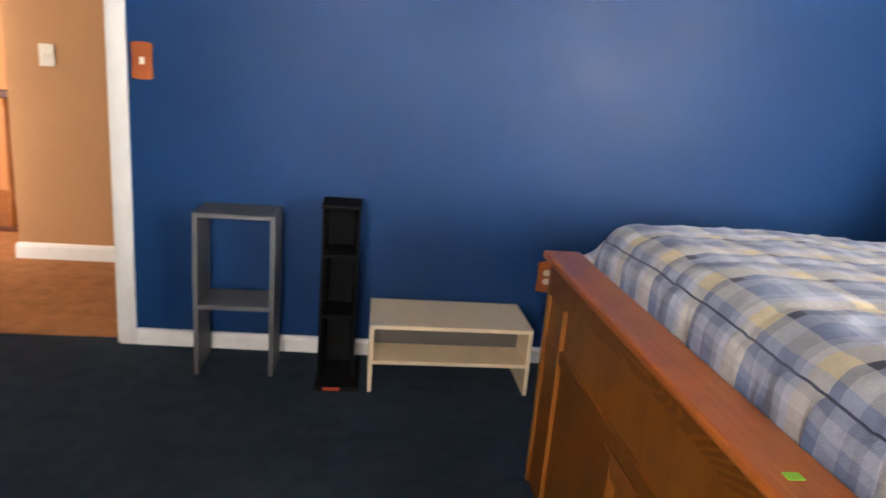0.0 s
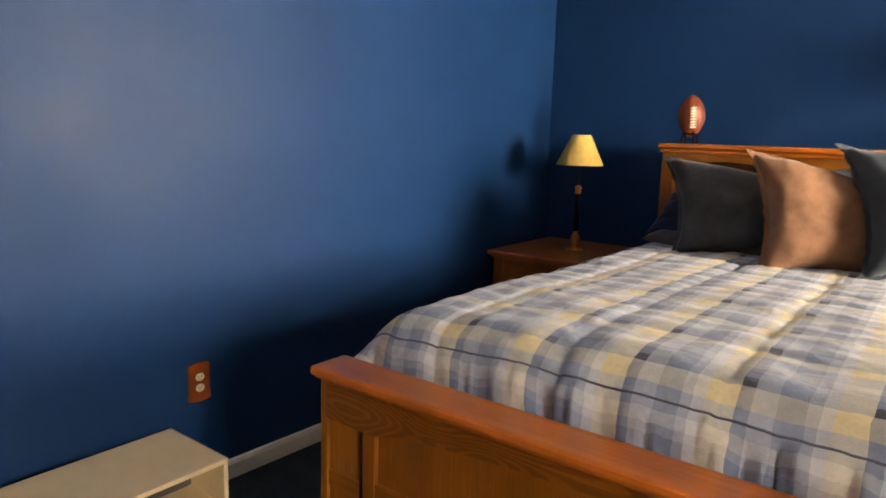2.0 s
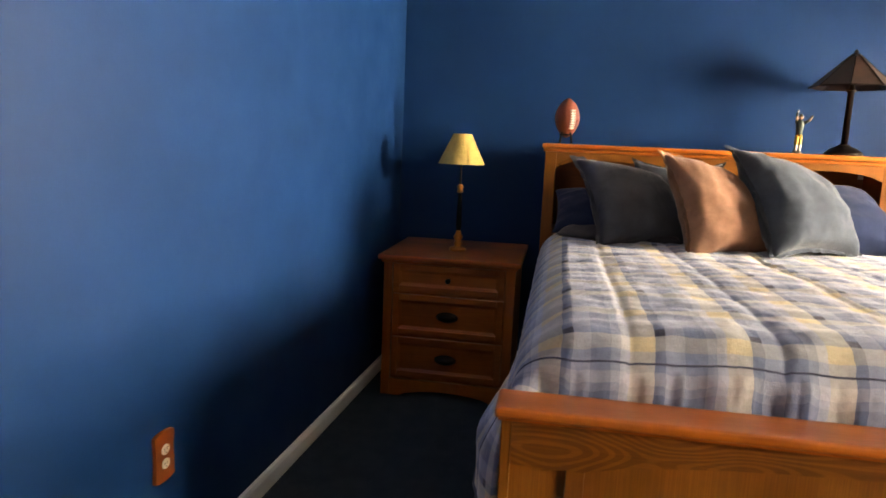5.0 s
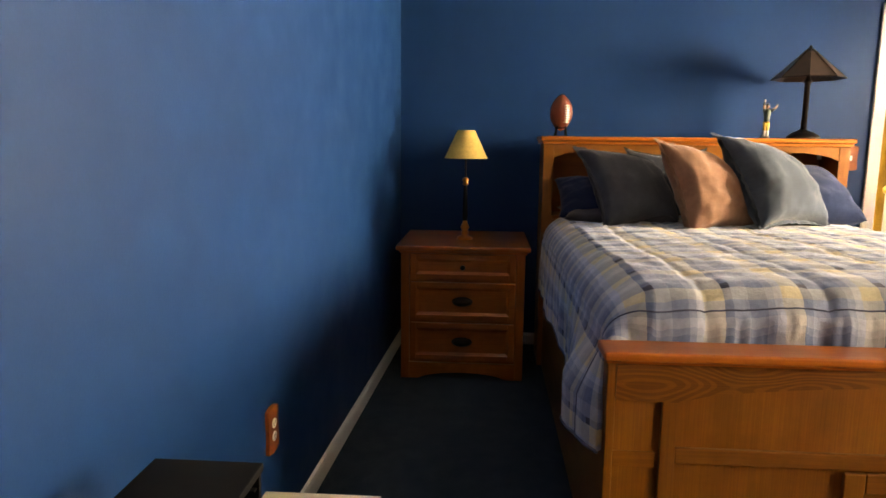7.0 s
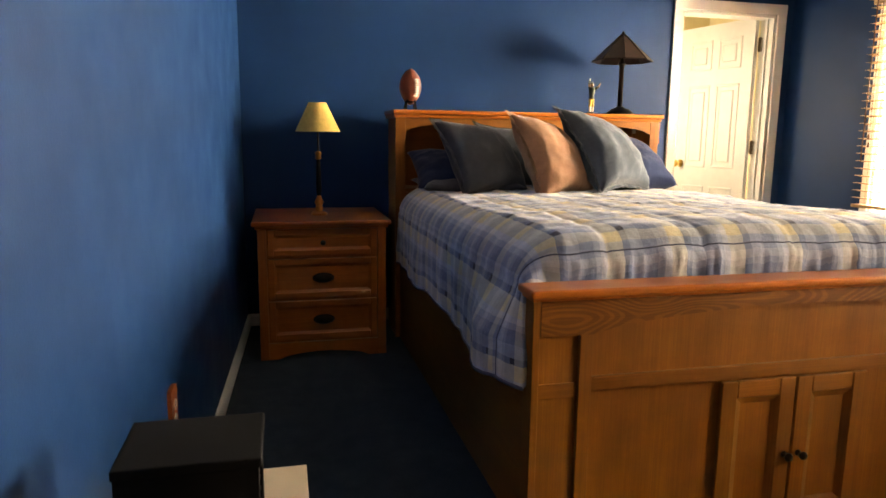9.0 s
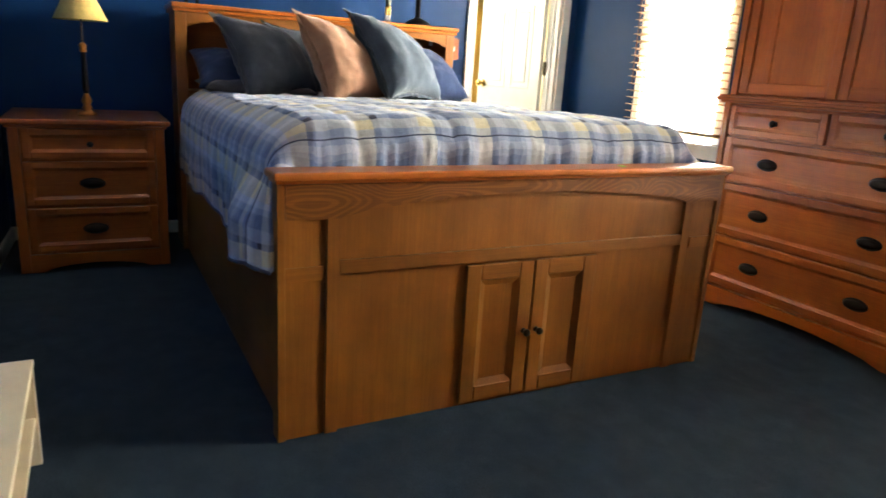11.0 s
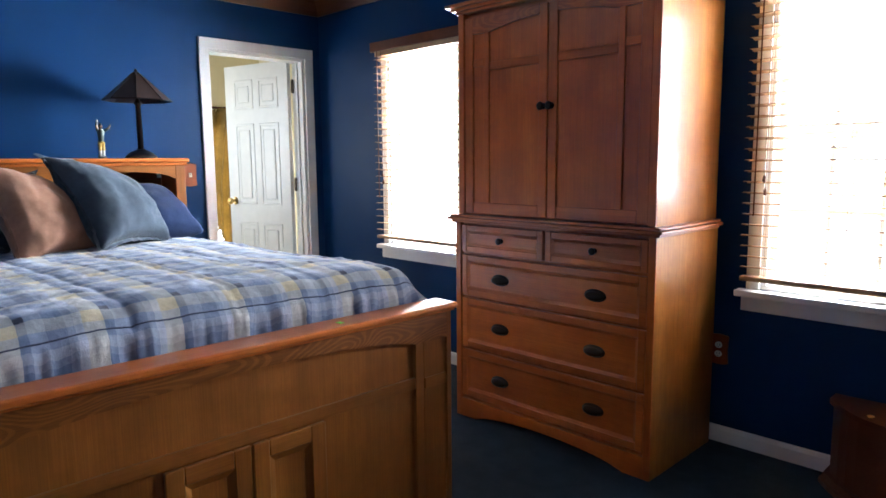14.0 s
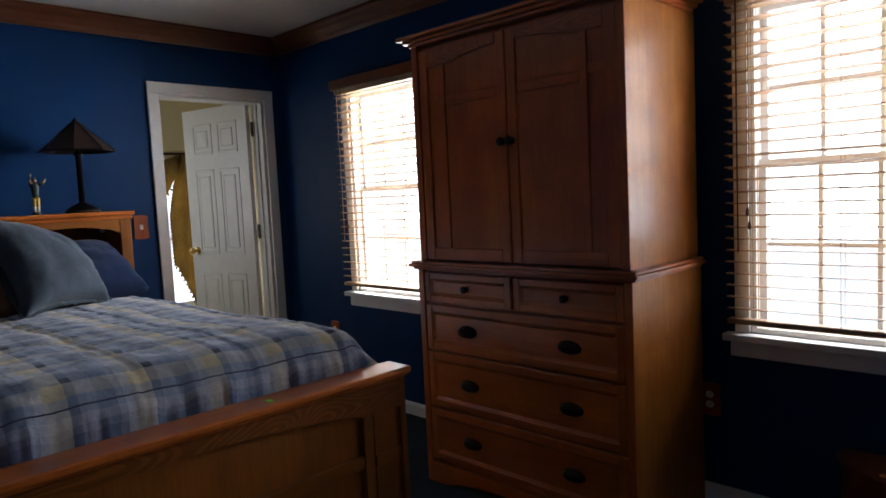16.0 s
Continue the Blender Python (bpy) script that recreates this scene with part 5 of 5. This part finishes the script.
# ---- big lamp ----
def big_lamp():
    x, y, z = 3.94, 1.835, 1.295
    l = thing("table_lamp", (x, y, z), "dark bronze table lamp with brown mica shade on headboard", "lamp")
    bm = bm_new()
    lathe(bm, [(0.085, 0), (0.085, 0.010), (0.078, 0.018), (0.055, 0.036), (0.030, 0.044), (0.024, 0.052)], (x, y, z), 28)
    part("base", bm, bronze, l, smooth=True)
    bm = bm_new()
    lathe(bm, [(0.015, 0.050), (0.014, 0.30), (0.022, 0.305), (0.022, 0.315), (0.012, 0.32), (0.008, 0.46)], (x, y, z), 18)
    part("pole", bm, bronze, l, smooth=True)
    n = 8
    bot = [Vector((x + 0.182 * math.cos(2 * math.pi * (k + 0.5) / n), y + 0.182 * math.sin(2 * math.pi * (k + 0.5) / n), z + 0.325)) for k in range(n)]
    mid = [Vector((x + 0.085 * math.cos(2 * math.pi * (k + 0.5) / n), y + 0.085 * math.sin(2 * math.pi * (k + 0.5) / n), z + 0.415)) for k in range(n)]
    top = [Vector((x + 0.022 * math.cos(2 * math.pi * (k + 0.5) / n), y + 0.022 * math.sin(2 * math.pi * (k + 0.5) / n), z + 0.475)) for k in range(n)]
    bm = bm_new()
    for k in range(n):
        q = (k + 1) % n
        for a, c in ((bot, mid), (mid, top)):
            bm.faces.new([bm.verts.new(p) for p in (a[k], a[q], c[q], c[k])])
    bmesh.ops.remove_doubles(bm, verts=bm.verts[:], dist=0.0005)
    bmesh.ops.solidify(bm, geom=bm.faces[:], thickness=0.003)
    sh = part("shade", bm, shade_dark, l, "brown mica shade")
    for k in range(n):
        bm = bm_new()
        tube(bm, [bot[k], mid[k], top[k]], 0.0035, 6)
        part("rib", bm, bronze, sh)
    bm = bm_new()
    tube(bm, bot + [bot[0]], 0.004, 6)
    part("rim", bm, bronze, sh)
    bm = bm_new()
    lathe(bm, [(0.026, 0.470), (0.022, 0.480), (0.008, 0.484), (0.010, 0.494), (0.003, 0.502)], (x, y, z), 12)
    part("finial", bm, bronze, l, smooth=True)


big_lamp()


# ---- football on its stand ----
fb = thing("football", (3.85, 3.172, 1.295), "brown leather football standing upright on a black display stand", "football")
b = bm_new()
prof = []
for i in range(19):
    t = i / 18 * 2 - 1
    prof.append((max(0.002, 0.062 * math.cos(t * math.pi / 2) ** 0.62), t * 0.1))
lathe(b, prof, (0, 0, 0), 28)
bmesh.ops.transform(b, matrix=pose(3.85, 3.172, 1.295 + 0.128, 0, -8, 0), verts=b.verts[:])
body = part("ball", b, ball_leather, fb, smooth=True)
b = bm_new()
for i in range(8):
    t = -0.045 + i * 0.0125
    r = 0.062 * math.cos(t / 0.1 * math.pi / 2) ** 0.62
    box(b, -r - 0.006, -r + 0.004, -0.014, 0.014, t - 0.0026, t + 0.0026, 0.0015, 1)
tube(b, [(-0.063 * math.cos(t / 0.1 * math.pi / 2) ** 0.62 - 0.001, 0, t) for t in [-0.05 + 0.0125 * i for i in range(9)]], 0.003, 6)
bmesh.ops.transform(b, matrix=pose(3.85, 3.172, 1.295 + 0.128, 0, -8, 0) @ pose(0, 0, 0, 0, 0, 26), verts=b.verts[:])
part("laces", b, lace_white, body, "white laces")
b = bm_new()
for k in range(4):
    a = math.pi / 4 + k * math.pi / 2
    tube(b, [(3.85 + 0.042 * math.cos(a), 3.172 + 0.042 * math.sin(a), 1.295), (3.85 + 0.030 * math.cos(a), 3.172 + 0.030 * math.sin(a), 1.353)], [0.006, 0.004], 7)
tube(b, [(3.85 + 0.031 * math.cos(a), 3.172 + 0.031 * math.sin(a), 1.340) for a in [2 * math.pi * k / 16 for k in range(17)]], 0.004, 6)
part("stand", b, black_plastic, fb, "black plastic stand")

# ---- figurine ----
b = bm_new()
fx, fy, fz = 3.83, 2.08, 1.295
lathe(b, [(0.026, 0), (0.026, 0.008), (0.022, 0.012)], (fx, fy, fz), 16)
for s in (-1, 1):
    tube(b, [(fx, fy + s * 0.010, fz + 0.010), (fx, fy + s * 0.011, fz + 0.05), (fx, fy + s * 0.008, fz + 0.09)], [0.008, 0.010, 0.013], 10)
tube(b, [(fx, fy, fz + 0.085), (fx, fy, fz + 0.115), (fx, fy, fz + 0.15), (fx, fy, fz + 0.165)], [0.016, 0.018, 0.024, 0.014], 12)
lathe(b, [(0.004, 0), (0.013, 0.008), (0.014, 0.018), (0.004, 0.030)], (fx, fy, fz + 0.166), 12)
tube(b, [(fx, fy - 0.02, fz + 0.152), (fx - 0.012, fy - 0.045, fz + 0.165), (fx - 0.01, fy - 0.062, fz + 0.19)], [0.009, 0.007, 0.005], 8)
tube(b, [(fx, fy + 0.02, fz + 0.152), (fx - 0.006, fy + 0.026, fz + 0.185), (fx, fy + 0.018, fz + 0.215)], [0.009, 0.007, 0.005], 8)
bmesh.ops.scale(b, vec=(0.8, 0.8, 0.95), verts=b.verts[:], space=pose(-fx, -fy, -fz))
solo("figurine", b, figure_mat, (fx, fy, fz), "small painted figurine with raised arms standing on the headboard", "figurine", smooth=True)

b = bm_new()
box(b, FX + 0.010, FX + 0.034, 2.112, 2.129, 0.764, 0.7655)
solo("sticker", b, tag_mat, (FX + 0.02, 2.12, 0.764), "small bright green sticker on the footboard cap", "sticker")


b = bm_new()
box(b, 3.859, 3.861, 1.762, 1.786, 1.185, 1.222, 0.0004, 1)
tube(b, [(3.86, 1.774, 1.22), (3.86, 1.774, 1.2565)], 0.0008, 5)
solo("paper_tag", b, ivory, (3.86, 1.774, 1.185), "small white paper tag hanging inside the headboard compartment", "tag")

# ---- low shelves along the north wall ----
def grey_shelf():
    x0, x1, y0, y1, H, t = 0.42, 0.73, 3.955, 4.168, 0.668, 0.018
    s = thing("open_shelf", ((x0 + x1) / 2, 4.04, 0), "narrow open grey laminate shelf with one board, standing against the wall", "shelf")
    for name, dims in (("side_panel", (x0, x0 + t, y0, y1, 0, H)), ("side_panel", (x1 - t, x1, y0, y1, 0, H)), ("top", (x0 + t, x1 - t, y0, y1, H - t, H - 0.0005)), ("shelf_board", (x0 + t, x1 - t, y0, y1, 0.280, 0.280 + t))):
        bm = bm_new()
        box(bm, *dims, 0.0015, 1)
        part(name, bm, grey_lam, s)


grey_shelf()


def tower():
    x0, x1, y0, y1, H, t = 0.910, 1.055, 3.925, 4.10, 0.733, 0.010
    s = thing("storage_tower", ((x0 + x1) / 2, 3.97, 0), "tall narrow black slotted storage tower standing on a base plate", "storage tower")
    bm = bm_new()
    box(bm, x0 - 0.006, x1 + 0.022, y0 - 0.085, y1 + 0.01, 0, 0.022, 0.004)
    part("base_plate", bm, black_plastic, s)
    for xa, xb in ((x0, x0 + t), (x1 - t, x1)):
        bm = bm_new()
        box(bm, xa, xb, y0, y1, 0.022, H - 0.014, 0.001, 1)
        part("side_panel", bm, black_plastic, s)
    bm = bm_new()
    box(bm, x0 + t, x1 - t, y1 - 0.006, y1, 0.022, H - 0.014)
    part("back_panel", bm, black_plastic, s)
    bm = bm_new()
    box(bm, x0 - 0.003, x1 + 0.003, y0 - 0.004, y1 + 0.002, H - 0.014, H, 0.003)
    part("top", bm, black_plastic, s)
    for z in (0.275, 0.522):
        bm = bm_new()
        box(bm, x0 + t, x1 - t, y0, y1 - 0.006, z, z + 0.014)
        part("divider", bm, black_plastic, s)
    z = 0.045
    while z < H - 0.03:
        for xa, xb in ((x0 + t, x0 + t + 0.012), (x1 - t - 0.012, x1 - t)):
            bm = bm_new()
            box(bm, xa, xb, y0 + 0.004, y1 - 0.008, z, z + 0.003)
            part("slot_rib", bm, black_plastic, s)
        z += 0.0185
    bm = bm_new()
    box(bm, x0 + 0.03, x1 - 0.05, y0 - 0.0865, y0 - 0.0848, 0.004, 0.017)
    part("label_strip", bm, red_label, s, "orange-red label strip")


tower()


def beige_shelf():
    x0, x1, y0, y1, H, t = 1.115, 1.765, 3.845, 4.168, 0.285, 0.016
    s = thing("low_shelf", ((x0 + x1) / 2, 3.99, 0), "low pale birch laminate stand with one shelf, against the wall", "shelf")
    for name, dims in (("side_panel", (x0, x0 + t, y0, y1, 0, H - t)), ("side_panel", (x1 - t, x1, y0, y1, 0, H - t)), ("top", (x0, x1, y0 - 0.002, y1, H - t, H)), ("shelf_board", (x0 + t, x1 - t, y0 + 0.004, y1, 0.118, 0.118 + t))):
        bm = bm_new()
        box(bm, *dims, 0.0015, 1)
        part(name, bm, beige_lam, s)
    # set-in back whose dark colour carries the shade under the top
    bm = bm_new()
    box(bm, x0 + t, x1 - t, y0 + 0.185, y0 + 0.190, 0.134, H - t)
    part("back_panel", bm, shaded_back, s, "fibreboard back, its grey-brown darkened by painted shade")


beige_shelf()


# ---- small bow-fronted chest ----
def chest():
    c = thing("chest", (0.37, 0.62, 0), "small dark reddish bow-fronted wooden chest under the window", "chest")
    def curve(w, d, y0, out):
        pts = []
        for i in range(17):
            s = i / 16 * 2 - 1
            pts.append((0.37 + s * (w / 2 + out), y0 + d * (1 - 0.75 * abs(s) ** 2.6) + out))
        return [(0.37 - w / 2 - out, y0), *pts, (0.37 + w / 2 + out, y0)]
    bm = bm_new()
    prism(bm, curve(0.62, 0.255, SOUTH + 0.02, 0.0), 0.28, lambda p, q, d: (p, q, 0.04 + d))
    part("body", bm, chest_wood, c)
    bm = bm_new()
    prism(bm, curve(0.62, 0.255, SOUTH + 0.02, 0.030), 0.016, lambda p, q, d: (p, q, d))
    prism(bm, curve(0.62, 0.255, SOUTH + 0.02, 0.016), 0.026, lambda p, q, d: (p, q, 0.0155 + d))
    part("plinth", bm, chest_wood, c)
    bm = bm_new()
    prism(bm, curve(0.62, 0.255, SOUTH + 0.02, 0.012), 0.02, lambda p, q, d: (p, q, 0.32 + d))
    part("lid", bm, chest_wood, c)
    bm = bm_new()
    lathe(bm, [(0.012, 0), (0.012, 0.003), (0.004, 0.006)], (0.53, 0.62, 0.34), 12)
    part("lid_button", bm, brass, c, "small brass button")


chest()
